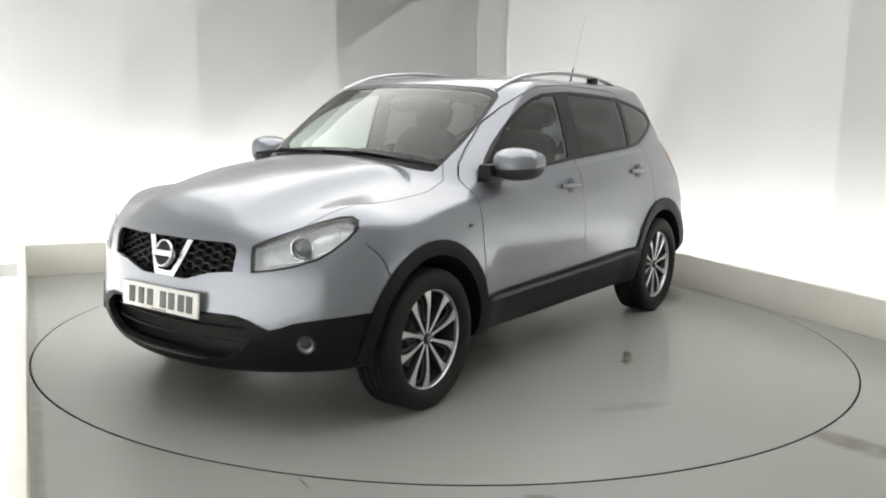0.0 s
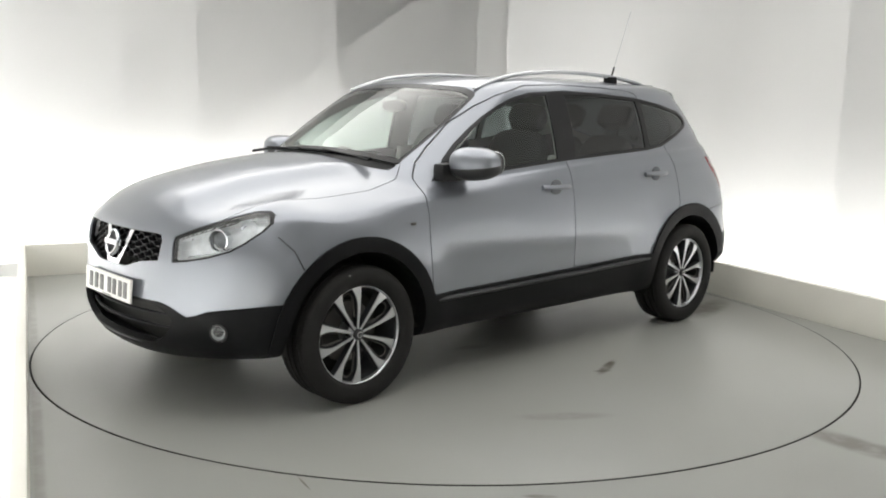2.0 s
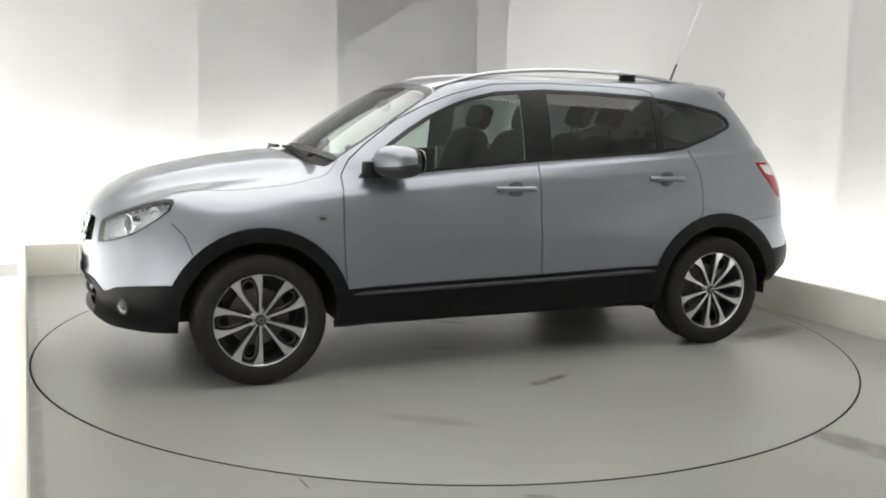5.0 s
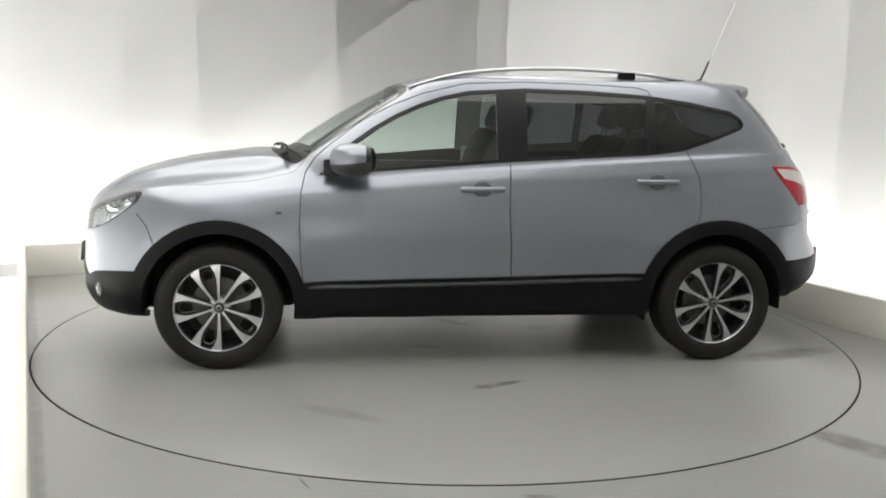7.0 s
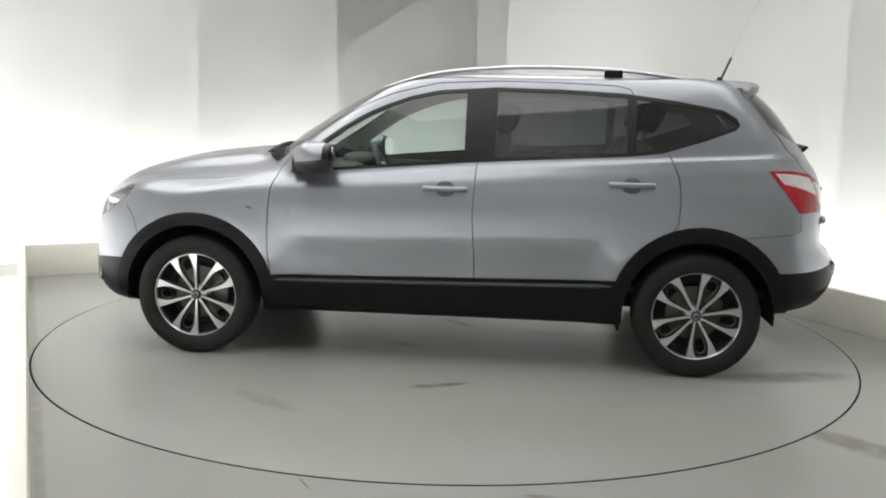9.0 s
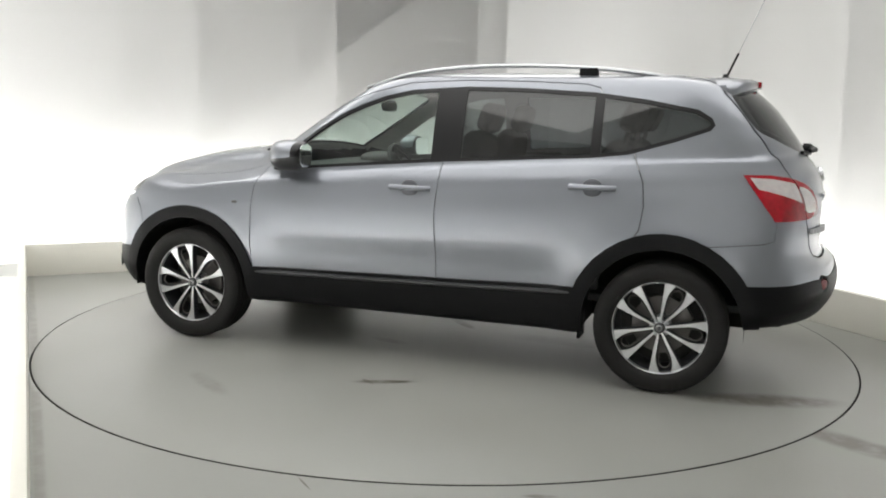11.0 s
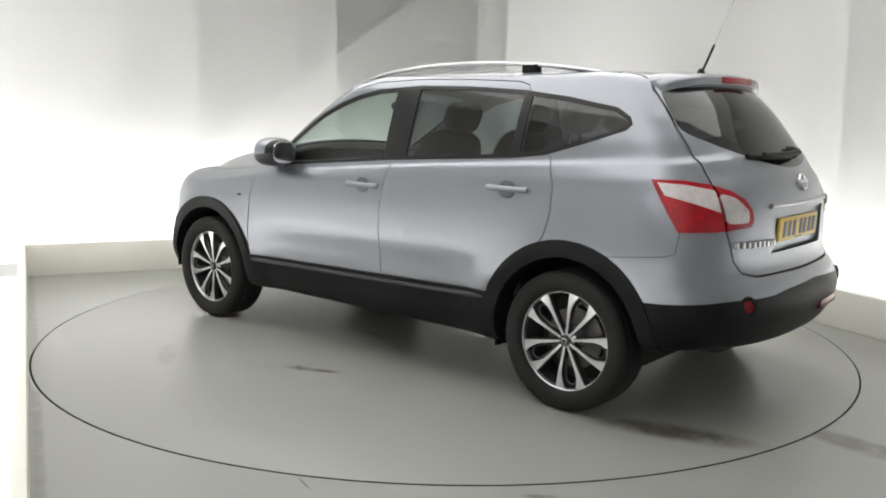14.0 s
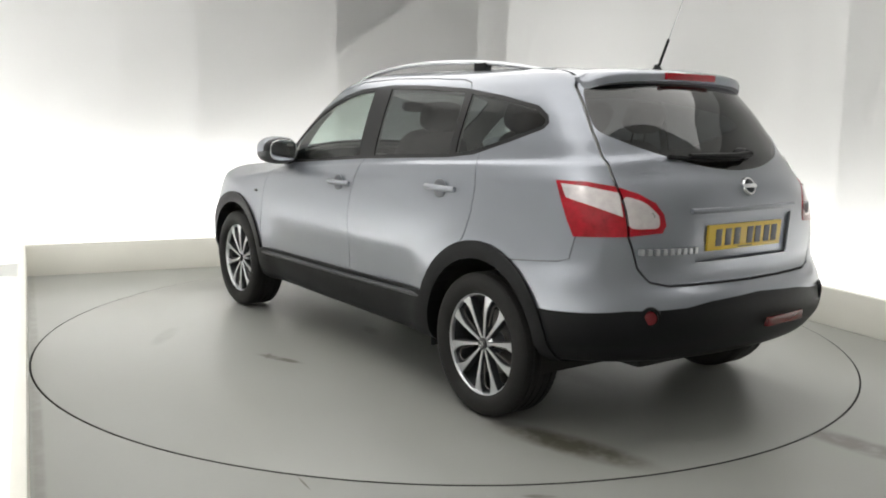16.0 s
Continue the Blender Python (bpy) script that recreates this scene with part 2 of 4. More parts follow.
fan_floor()
bm = bmesh.new()
bmesh.ops.create_circle(bm, cap_ends=True, radius=RING + 0.2, segments=96)
ob = part("ground", bm, M_PIT, m=pose(0, 0, -0.12), smooth=False)
tagged(ob, "dark pit floor beneath the turntable gap", "ground", kind="structure")

bm = lathe([(0.001, 0.0), (0.6, 0.0), (1.4, 0.0), (RING - 0.012, 0.0), (RING - 0.009, -0.0006), (RING - 0.008, -0.002), (RING - 0.008, -0.06), (0.001, -0.06)], 160, "Z")
turntable = tagged(part("turntable", bm, M_DISC), "round grey painted turntable set flush in the floor", "turntable")


# two added dark rings put shade into the gap, whose walls catch light
part("gap_shade_ring", lathe([(RING - 0.0075, -0.0018), (RING - 0.0045, -0.0018), (RING - 0.0045, -0.07), (RING - 0.0075, -0.07)], 160, "Z"), M_PIT, turntable, "dark ring giving the turntable gap its shade")
ob = part("trim", lathe([(RING + 0.0005, -0.003), (RING + 0.0019, -0.003), (RING + 0.0019, -0.12), (RING + 0.0005, -0.12)], 160, "Z"), M_PIT)
tagged(ob, "dark ring for the shade on the pit side of the gap", "rim", kind="structure")


def kerb(name, x0, x1, y0, y1):
    ob = part(name, box(x0, x1, y0, y1, 0.0, KERB_H, 0.006), M_KERB, m=ROOM_M)
    return tagged(ob, "low off-white painted kerb along the studio wall", "kerb", kind="structure")


kerb("kerb_back", X0 - 0.05, X1 + 0.05, Y1, Y1 + 0.05)
kerb("kerb_right", X1, X1 + 0.05, Y0, Y1 - 0.002)
kerb("kerb_left", X0 - 0.05, X0, Y0, Y1 - 0.002)


def cyclorama():
    """White walls with rounded corners between wall and wall, walls 0.15 thick."""
    bm = bmesh.new()
    a0, a1, b0, b1, r = X0 - GUTTER, X1 + GUTTER, Y0, Y1 + GUTTER, 0.9
    line = [Vector((a0, b0)), Vector((a0, b1 - r - 0.02))]
    for k in range(13):
        a = math.pi - k / 12 * math.pi / 2
        line.append(Vector((a0 + r + r * math.cos(a), b1 - r + r * math.sin(a))))
    line += [Vector((a0 + r + 0.02, b1)), Vector((a1 - r - 0.02, b1))]
    for k in range(13):
        a = math.pi / 2 - k / 12 * math.pi / 2
        line.append(Vector((a1 - r + r * math.cos(a), b1 - r + r * math.sin(a))))
    line += [Vector((a1, b1 - r - 0.02)), Vector((a1, b0))]
    low = [bm.verts.new((p.x, p.y, 0.0)) for p in line]
    top = [bm.verts.new((p.x, p.y, WALL_H)) for p in line]
    for i in range(len(line) - 1):
        bm.faces.new((low[i], low[i + 1], top[i + 1], top[i]))
    bmesh.ops.solidify(bm, geom=bm.faces[:], thickness=-0.15)
    ob = part("wall_north", bm, M_WALL, m=ROOM_M, angle=40)
    return tagged(ob, "plain white studio wall with a rounded corner", "wall", kind="structure")


cyclorama()
ob = part("gutter", box(X0 - GUTTER + 0.004, X0 - 0.054, Y0 + 0.01, Y1 + 0.01, 0.004, 0.012, 0.002), M_WALL, m=ROOM_M)
tagged(ob, "white painted strip of floor behind the kerb", "floor", kind="structure")
# unseen closing wall; its grey colour keeps reflections dim as if unlit
ob = part("wall_south", box(X0 - GUTTER - 0.15, X1 + GUTTER + 0.15, Y0 - 0.15, Y0 - 0.002, 0, WALL_H), M_BACK, m=ROOM_M)
tagged(ob, "unseen wall behind the camera, greyed as if unlit", "wall", kind="structure")
ob = part("ceiling", box(X0 - GUTTER - 0.15, X1 + GUTTER + 0.15, Y0 - 0.15, Y1 + GUTTER + 0.15, WALL_H + 0.002, WALL_H + 0.12), M_WALL, m=ROOM_M)
tagged(ob, "plain white studio ceiling", "ceiling", kind="structure")
# ------------------------------------------------------------------ the car body surface
# One row for each level of the body, from the underside up to the roof:
# front x, front z, half width, side z, rear x, rear z, front corner length, rear corner length, rise of the side line
LEVELS = [
    (1.99, 0.235, 0.80, 0.27, -2.00, 0.36, 0.60, 0.55, 0.0),
    (2.145, 0.250, 0.855, 0.30, -2.15, 0.375, 0.62, 0.55, 0.0),
    (2.215, 0.36, 0.885, 0.40, -2.220, 0.46, 0.62, 0.55, 0.0),
    (2.222, 0.48, 0.892, 0.50, -2.245, 0.56, 0.62, 0.52, 0.0),
    (2.213, 0.60, 0.894, 0.62, -2.22, 0.655, 0.62, 0.50, 0.0),
    (2.206, 0.72, 0.890, 0.75, -2.152, 0.71, 0.64, 0.43, 0.0),
    (2.182, 0.83, 0.882, 0.85, -2.148, 0.86, 0.67, 0.40, 0.2),
    (2.105, 0.915, 0.868, 0.93, -2.148, 1.00, 0.67, 0.40, 0.4),
    (1.935, 0.995, 0.850, 0.99, -2.122, 1.10, 0.64, 0.39, 0.6),
    (1.62, 1.075, 0.832, 1.035, -2.080, 1.165, 0.54, 0.38, 0.8),
    (1.30, 1.120, 0.814, 1.07, -2.048, 1.215, 0.46, 0.36, 1.0),
    (1.07, 1.150, 0.795, 1.10, -2.018, 1.26, 0.31, 0.36, 1.0),
    (0.93, 1.248, 0.772, 1.20, -1.962, 1.335, 0.28, 0.34, 0.9),
    (0.71, 1.388, 0.732, 1.34, -1.880, 1.44, 0.26, 0.36, 0.6),
    (0.49, 1.508, 0.685, 1.475, -1.780, 1.53, 0.25, 0.34, 0.25),
    (0.37, 1.560, 0.650, 1.543, -1.710, 1.575, 0.28, 0.32, 0.1),
    (0.22, 1.593, 0.585, 1.588, -1.600, 1.596, 0.36, 0.30, 0.0),
    (-0.02, 1.613, 0.430, 1.613, -1.400, 1.609, 0.40, 0.28, 0.0),
    (-0.30, 1.625, 0.200, 1.624, -1.100, 1.618, 0.25, 0.20, 0.0),
    (-0.58, 1.628, 0.004, 1.627, -0.750, 1.622, 0.01, 0.01, 0.0),
]
SUB, NF, NM, NR = 4, 34, 44, 34


def level_at(s):
    return smooth_level(LEVELS, s)


def smooth_level(rows, s):
    j = min(int(s), len(rows) - 2)
    f = s - j
    p0, p1, p2, p3 = (np.array(rows[min(max(k, 0), len(rows) - 1)]) for k in (j - 1, j, j + 1, j + 2))
    return 0.5 * (2 * p1 + (p2 - p0) * f + (2 * p0 - 5 * p1 + 4 * p2 - p3) * f * f + (3 * p1 - p0 - 3 * p2 + p3) * f ** 3)


def outline(row):
    """Half an outline of the body at one level, from the front centre over the left side to the rear centre."""
    xf, zf, w, zs, xr, zr, lf, lr, tilt = row
    w = max(w, 0.002)
    square = 2.5 + 0.8 * min(max((zf - 1.10) / 0.12, 0), 1)
    pts = []
    for i in range(NF):
        a = i / NF * math.pi / 2
        c, s = math.cos(a) ** (2 / square), math.sin(a) ** (2 / 2.2)
        pts.append((xf - lf * (1 - c), w * s, zf, math.sin(a) ** 2))
    for i in range(NM):
        f = i / NM
        pts.append((xf - lf + (xr + lr - xf + lf) * f, w, None, 1))
    for i in range(NR + 1):
        a = (1 - i / NR) * math.pi / 2
        c, s = math.cos(a) ** (2 / 2.7), math.sin(a) ** (2 / 2.3)
        pts.append((xr + lr * (1 - c), w * s, zr, math.sin(a) ** 2))
    out = []
    for x, y, ze, k in pts:
        side = zs + tilt * (-0.072 * x - 0.010 * (x + 0.3) ** 2)
        side += max(0, 0.45 - zs) * 0.5 * min(max((-1.45 - x) / 0.35, 0), 1)
        z = side if ze is None else ze + (side - ze) * k
        # the plan narrows gently to both ends
        y *= 1 - 0.012 * max(0, abs(x) - 0.9) ** 2
        # the cabin draws in towards the tail
        y *= 1 - 0.17 * max(0, -x - 0.9) ** 2 * min(max((z - 0.78) / 0.55, 0), 1)
        out.append(Vector((x, y, z)))
    return out


def body_surface():
    bm = bmesh.new()
    rows = []
    for i in range((len(LEVELS) - 1) * SUB + 1):
        half = outline(level_at(i / SUB))
        left = [bm.verts.new(p) for p in half]
        right = [bm.verts.new((p.x, -p.y, p.z)) for p in half[1:-1]]
        rows.append(left + right[::-1])
    n = len(rows[0])
    for a, b in zip(rows, rows[1:]):
        for i in range(n):
            j = (i + 1) % n
            bm.faces.new((a[i], a[j], b[j], b[i]))
    bm.faces.new(rows[-1])
    bmesh.ops.recalc_face_normals(bm, faces=bm.faces[:])
    return bm
# ------------------------------------------------------------------ the car: one surface, cut into its panels
(PAINT, SCREEN, COWL, DLO, GLASS_F, GLASS_R, GLASS_Q, TRIM_F, TRIM_R, SILL, NOSE, TAIL, LAMP, REAR_LAMP, REAR_WHITE, BACKGLASS,
 ROOFGLASS, GAP, HOLE, SKID, FRIT, LAMP_RIM) = range(22)
WHEEL_X, WHEEL_Z, WHEEL_Y = (1.387, -1.388), 0.333, 0.790


def sstep(a, b, x):
    t = min(max((x - a) / (b - a), 0), 1)
    return t * t * (3 - 2 * t)


def sculpt(co):
    """Bonnet ridges, flared arches and the hollow along the doors."""
    x, y, z = co
    s, a = (1 if y >= 0 else -1), abs(y)
    if x > 0.9 and z > 0.8:
        f = sstep(0.95, 1.25, x) * sstep(2.2, 1.9, x)
        edge = 0.30 + 0.12 * (2.2 - x) / 1.2
        z += f * (0.026 * sstep(edge + 0.10, edge, a) - 0.007 * math.exp(-((a - edge - 0.16) / 0.07) ** 2))
    if x > 1.2 and 0.78 < z < 1.06:
        z += 0.048 * math.exp(-((x - 1.76) / 0.20) ** 2) * sstep(0.50, 0.73, a) * sstep(0.78, 0.88, z)
    if a > 0.6 and z < 1.0:
        for wx in WHEEL_X:
            r = math.hypot(x - wx, z - WHEEL_Z)
            a += 0.016 * math.exp(-((r - 0.47) / 0.085) ** 2)
        mid = sstep(-1.0, -0.75, x) * sstep(0.98, 0.75, x)
        a -= 0.012 * mid * sstep(0.74, 0.57, z)
    if a > 0.6 and 0.8 < z < 1.15:
        a += 0.004 * math.exp(-((z - (1.015 - 0.055 * x)) / 0.036) ** 2) * sstep(1.9, 1.5, x)
    return Vector((x, s * a, z))


def inside(p, poly):
    hit = False
    for (x0, y0), (x1, y1) in zip(poly, poly[1:] + poly[:1]):
        if (y0 > p[1]) != (y1 > p[1]) and p[0] < (x1 - x0) * (p[1] - y0) / (y1 - y0) + x0:
            hit = not hit
    return hit


def cut(bm, lay, poly, axes, ok, label, allowed=(PAINT,)):
    """Scores the outline into the surface and labels the faces within it."""
    ia, ib = axes
    pa, pb = [p[0] for p in poly], [p[1] for p in poly]
    bounds = min(pa) - 0.01, max(pa) + 0.01, min(pb) - 0.01, max(pb) + 0.01

    def close(f, lo, hi, bo, bh):
        us, vs = [v.co[ia] for v in f.verts], [v.co[ib] for v in f.verts]
        return max(us) > lo and min(us) < hi and max(vs) > bo and min(vs) < bh

    pool = {f for f in bm.faces if f[lay] in allowed and close(f, *bounds) and ok(f.calc_center_median(), f.normal)}
    for (x0, y0), (x1, y1) in zip(poly, poly[1:] + poly[:1]):
        n = Vector((0, 0, 0))
        n[ia], n[ib] = y1 - y0, -(x1 - x0)
        if n.length < 1e-6:
            continue
        o = Vector((0, 0, 0))
        o[ia], o[ib] = x0, y0
        edge = min(x0, x1) - 0.004, max(x0, x1) + 0.004, min(y0, y1) - 0.004, max(y0, y1) + 0.004
        near = [f for f in pool if close(f, *edge)]
        near.sort(key=lambda f: f.index)
        if not near:
            continue
        geom = dict.fromkeys(near)
        for f in near:
            geom.update(dict.fromkeys(f.edges))
            geom.update(dict.fromkeys(f.verts))
        made = bmesh.ops.bisect_plane(bm, geom=list(geom), dist=1e-5, plane_co=o, plane_no=n.normalized())
        bm.faces.index_update()
        pool.update(g for g in made["geom"] if isinstance(g, bmesh.types.BMFace))
    for f in bm.faces:
        if f[lay] in allowed:
            c = f.calc_center_median()
            if ok(c, f.normal) and inside((c[ia], c[ib]), poly):
                f[lay] = label


def ribbon(line, width):
    """The outline of a thin strip along an open line."""
    pts = [Vector(p) for p in line]
    left, right = [], []
    for i, p in enumerate(pts):
        d = (pts[min(i + 1, len(pts) - 1)] - pts[max(i - 1, 0)]).normalized()
        n = Vector((-d.y, d.x)) * width / 2
        left.append(tuple(p + n))
        right.append(tuple(p - n))
    return left + right[::-1]


def inset(poly, d):
    pts = [Vector(p) for p in poly]
    area = sum(a.x * b.y - b.x * a.y for a, b in zip(pts, pts[1:] + pts[:1]))
    out = []
    for i, p in enumerate(pts):
        a, b = (p - pts[i - 1]).normalized(), (pts[(i + 1) % len(pts)] - p).normalized()
        n = Vector((-a.y - b.y, a.x + b.x)) * (1 if area > 0 else -1)
        n = n.normalized() / max(0.5, math.cos(a.angle(b) / 2))
        out.append(tuple(p + n * d))
    return out


def clip(poly, limit, keep_less):
    """The part of an outline before or after x = limit."""
    out = []
    for p, q in zip(poly, poly[1:] + poly[:1]):
        a, b = (p[0] < limit) == keep_less, (q[0] < limit) == keep_less
        if a:
            out.append(p)
        if a != b:
            t = (limit - p[0]) / (q[0] - p[0])
            out.append((limit, p[1] + t * (q[1] - p[1])))
    return out


def rounded(poly, n=4):
    """The outline with every corner drawn softly."""
    pts = [Vector(p) for p in poly]
    out = []
    for i, p in enumerate(pts):
        a, b = pts[i - 1], pts[(i + 1) % len(pts)]
        r = min((p - a).length, (b - p).length) * 0.35
        s, e = p + (a - p).normalized() * r, p + (b - p).normalized() * r
        for k in range(n + 1):
            t = k / n
            out.append(tuple((1 - t) ** 2 * s + 2 * t * (1 - t) * p + t * t * e))
    return out


def both(half):
    """A symmetric outline from its left half, listed from the bottom or top centre outwards."""
    return half + [(-y, z) for y, z in half[::-1] if abs(y) > 1e-6]


bm = body_surface()
for v in bm.verts:
    v.co = sculpt(v.co)
bm.normal_update()
lay = bm.faces.layers.int.new("label")
nlay = bm.verts.layers.float_vector.new("n")
for v in bm.verts:
    v[nlay] = v.normal
bm.faces.ensure_lookup_table()



def side(c, n):
    return abs(c.y) > 0.42 and abs(n.y) > 0.12


def front(c, n):
    return c.x > 1.0


def rear(c, n):
    return c.x < -1.2


def top(c, n):
    return n.z > 0.2 and c.z > 0.7


# windscreen, its black border, and the cowl at its foot
SCREEN_LINE = rounded(both([(0.0, 1.166), (0.20, 1.162), (0.40, 1.148), (0.52, 1.132), (0.605, 1.116), (0.628, 1.22), (0.628, 1.36), (0.606, 1.492), (0.50, 1.528), (0.25, 1.546), (0.0, 1.551)]), 3)
cut(bm, lay, SCREEN_LINE, (1, 2), lambda c, n: c.x > 0.1 and n.x > 0.1 and c.z > 1.09 and n.z > 0.15, FRIT)
cut(bm, lay, inset(SCREEN_LINE, 0.022), (1, 2), lambda c, n: c.x > 0.1, SCREEN, (FRIT,))
cut(bm, lay, [(1.150, 0.0), (1.130, 0.25), (1.075, 0.43), (0.99, 0.585), (0.92, 0.605), (0.80, 0.60), (0.80, -0.60), (0.92, -0.605), (0.99, -0.585), (1.075, -0.43), (1.130, -0.25)], (0, 1),
    lambda c, n: 1.05 < c.z < 1.20, COWL)

# windows
DLO_LINE = [(0.862, 1.036), (-0.19, 1.122), (-0.99, 1.171), (-1.18, 1.194), (-1.40, 1.262), (-1.565, 1.322), (-1.587, 1.350), (-1.570, 1.385), (-1.50, 1.427),
            (-1.25, 1.472), (-0.98, 1.506), (-0.62, 1.524), (-0.28, 1.529), (0.035, 1.508), (0.19, 1.474), (0.32, 1.428), (0.45, 1.370), (0.568, 1.300), (0.68, 1.222), (0.76, 1.155)]
cut(bm, lay, DLO_LINE, (0, 2), lambda c, n: abs(c.y) > 0.55 and c.z > 0.95, DLO)
inner = inset(DLO_LINE, 0.020)
cut(bm, lay, clip(clip(inner, -0.115, False), 0.70, True), (0, 2), side, GLASS_F, (DLO,))
cut(bm, lay, clip(clip(inner, -0.985, False), -0.285, True), (0, 2), side, GLASS_R, (DLO,))
cut(bm, lay, clip(inner, -1.035, True), (0, 2), side, GLASS_Q, (DLO,))
cut(bm, lay, rounded(both([(0.0, 1.160), (0.17, 1.172), (0.36, 1.212), (0.50, 1.262), (0.605, 1.318), (0.585, 1.42), (0.545, 1.515), (0.25, 1.538)]), 3), (1, 2), lambda c, n: c.x < -1.5 and n.x < -0.2, BACKGLASS)
cut(bm, lay, rounded([(0.19, 0.38), (-0.95, 0.44), (-0.95, -0.44), (0.19, -0.38)], 4), (0, 1), lambda c, n: c.z > 1.5, ROOFGLASS)

# wheel openings and their trims


def circle(x, z, r, n=40):
    return [(x + r * math.cos(2 * math.pi * k / n), z + r * math.sin(2 * math.pi * k / n)) for k in range(n)]


for wx, ro in ((WHEEL_X[0], 0.463), (WHEEL_X[1], 0.472)):
    low = lambda c, n: abs(c.y) > 0.5
    cut(bm, lay, circle(wx, WHEEL_Z + 0.012, ro), (0, 2), lambda c, n: abs(c.y) > 0.5 and c.z > 0.31, TRIM_F if wx > 0 else TRIM_R)
    cut(bm, lay, circle(wx, WHEEL_Z + 0.008, 0.398), (0, 2), low, HOLE, (PAINT, TRIM_F, TRIM_R))

# black lower cladding
cut(bm, lay, [(1.05, 0.473), (-0.19, 0.497), (-1.05, 0.518), (-1.05, 0.1), (1.05, 0.1)], (0, 2), side, SILL)
cut(bm, lay, both([(0.42, 0.520), (0.48, 0.505), (0.53, 0.482), (0.565, 0.468), (0.61, 0.480), (0.66, 0.502), (0.76, 0.520), (0.86, 0.535), (1.1, 0.545), (1.1, 0.1)]), (1, 2), front, NOSE)
cut(bm, lay, both([(0.0, 0.645), (0.31, 0.630), (0.44, 0.612), (0.56, 0.607), (0.69, 0.607), (0.80, 0.595), (0.88, 0.588), (1.1, 0.585), (1.1, 0.1)]), (1, 2), rear, TAIL)
cut(bm, lay, [(-2.6, 0.352), (-2.05, 0.345), (-1.95, 0.32), (-1.95, 0.1), (-2.6, 0.1)], (0, 2), lambda c, n: abs(c.y) < 0.62, SKID, (TAIL,))
cut(bm, lay, rounded(both([(0.40, 0.508), (0.505, 0.448), (0.46, 0.38), (0.36, 0.318)]), 3), (1, 2), front, HOLE, (NOSE,))
# grille and lamps
GRILLE = both([(0.355, 0.824), (0.392, 0.816), (0.410, 0.79), (0.400, 0.704), (0.28, 0.688), (0.145, 0.648)])
cut(bm, lay, GRILLE, (1, 2), front, HOLE)
LAMP_LINE = [(0.470, 0.816), (0.56, 0.866), (0.645, 0.910), (0.708, 0.937), (0.744, 0.938), (0.776, 0.922), (0.795, 0.890), (0.786, 0.850), (0.757, 0.800), (0.722, 0.765), (0.65, 0.735), (0.56, 0.714), (0.482, 0.702)]
for sg in (1, -1):
    cut(bm, lay, [(y * sg, z) for y, z in LAMP_LINE], (1, 2), lambda c, n: c.x > 1.4 and (n.x > 0.03 or c.x > 2), LAMP_RIM)
    cut(bm, lay, inset([(y * sg, z) for y, z in LAMP_LINE], 0.009), (1, 2), lambda c, n: c.x > 1.4, LAMP, (LAMP_RIM,))
TAIL_LAMP = [(0.806, 1.114), (0.929, 1.115), (1.057, 1.099), (1.149, 1.072), (1.219, 1.036), (1.255, 0.991), (1.267, 0.945), (1.253, 0.914), (1.113, 0.900), (0.899, 0.896), (0.865, 0.965), (0.831, 1.047)]
TAIL_CLEAR = [[(0.830, 1.102), (0.94, 1.096), (1.072, 1.074), (1.094, 0.980), (1.04, 0.998), (0.973, 1.018), (0.856, 1.048)],
              rounded([(1.084, 1.066), (1.177, 1.040), (1.238, 0.984), (1.240, 0.934), (1.112, 0.930)], 3)]
for sg in (1, -1):
    # seen square on to the rear corner
    spin = Matrix.Rotation(-math.atan2(-0.6553 * sg, -0.7554), 4, "Z")
    bm.transform(spin)
    corner = lambda c, n: abs(c.y) > 1.5 and c.y * sg < 0
    cut(bm, lay, TAIL_LAMP, (0, 2), corner, REAR_LAMP)
    for poly in TAIL_CLEAR:
        cut(bm, lay, poly, (0, 2), corner, REAR_WHITE, (REAR_LAMP,))
    bm.transform(spin.inverted())

# number plate recess
cut(bm, lay, both([(0.0, 0.782), (0.325, 0.782), (0.345, 0.970), (0.0, 0.970)]), (1, 2), lambda c, n: c.x < -1.9, HOLE)

# shut lines
LINES_SIDE = [
    [(0.942, 0.44), (0.958, 0.62), (0.962, 0.80), (0.955, 0.95), (0.932, 1.05), (0.88, 1.13), (0.80, 1.20), (0.62, 1.335), (0.45, 1.425), (0.30, 1.485), (0.05, 1.548), (-0.28, 1.564),
     (-0.62, 1.560), (-0.93, 1.548), (-1.00, 1.530), (-1.022, 1.49)],
    [(-0.192, 0.46), (-0.188, 0.62), (-0.172, 0.84), (-0.178, 1.00), (-0.188, 1.135)],
    [(-1.20, 0.74), (-1.262, 0.824), (-1.276, 0.94), (-1.264, 1.06), (-1.205, 1.205)],
    [(-1.905, 0.915), (-1.900, 0.806), (-1.86, 0.792), (-1.60, 0.765)],
    [(1.80, 0.83), (1.745, 0.77), (1.71, 0.68)],
]
for ln in LINES_SIDE:
    cut(bm, lay, ribbon(ln, 0.0050 if ln[0][0] > -1.5 else 0.0034), (0, 2), lambda c, n: abs(c.y) > 0.56, GAP)
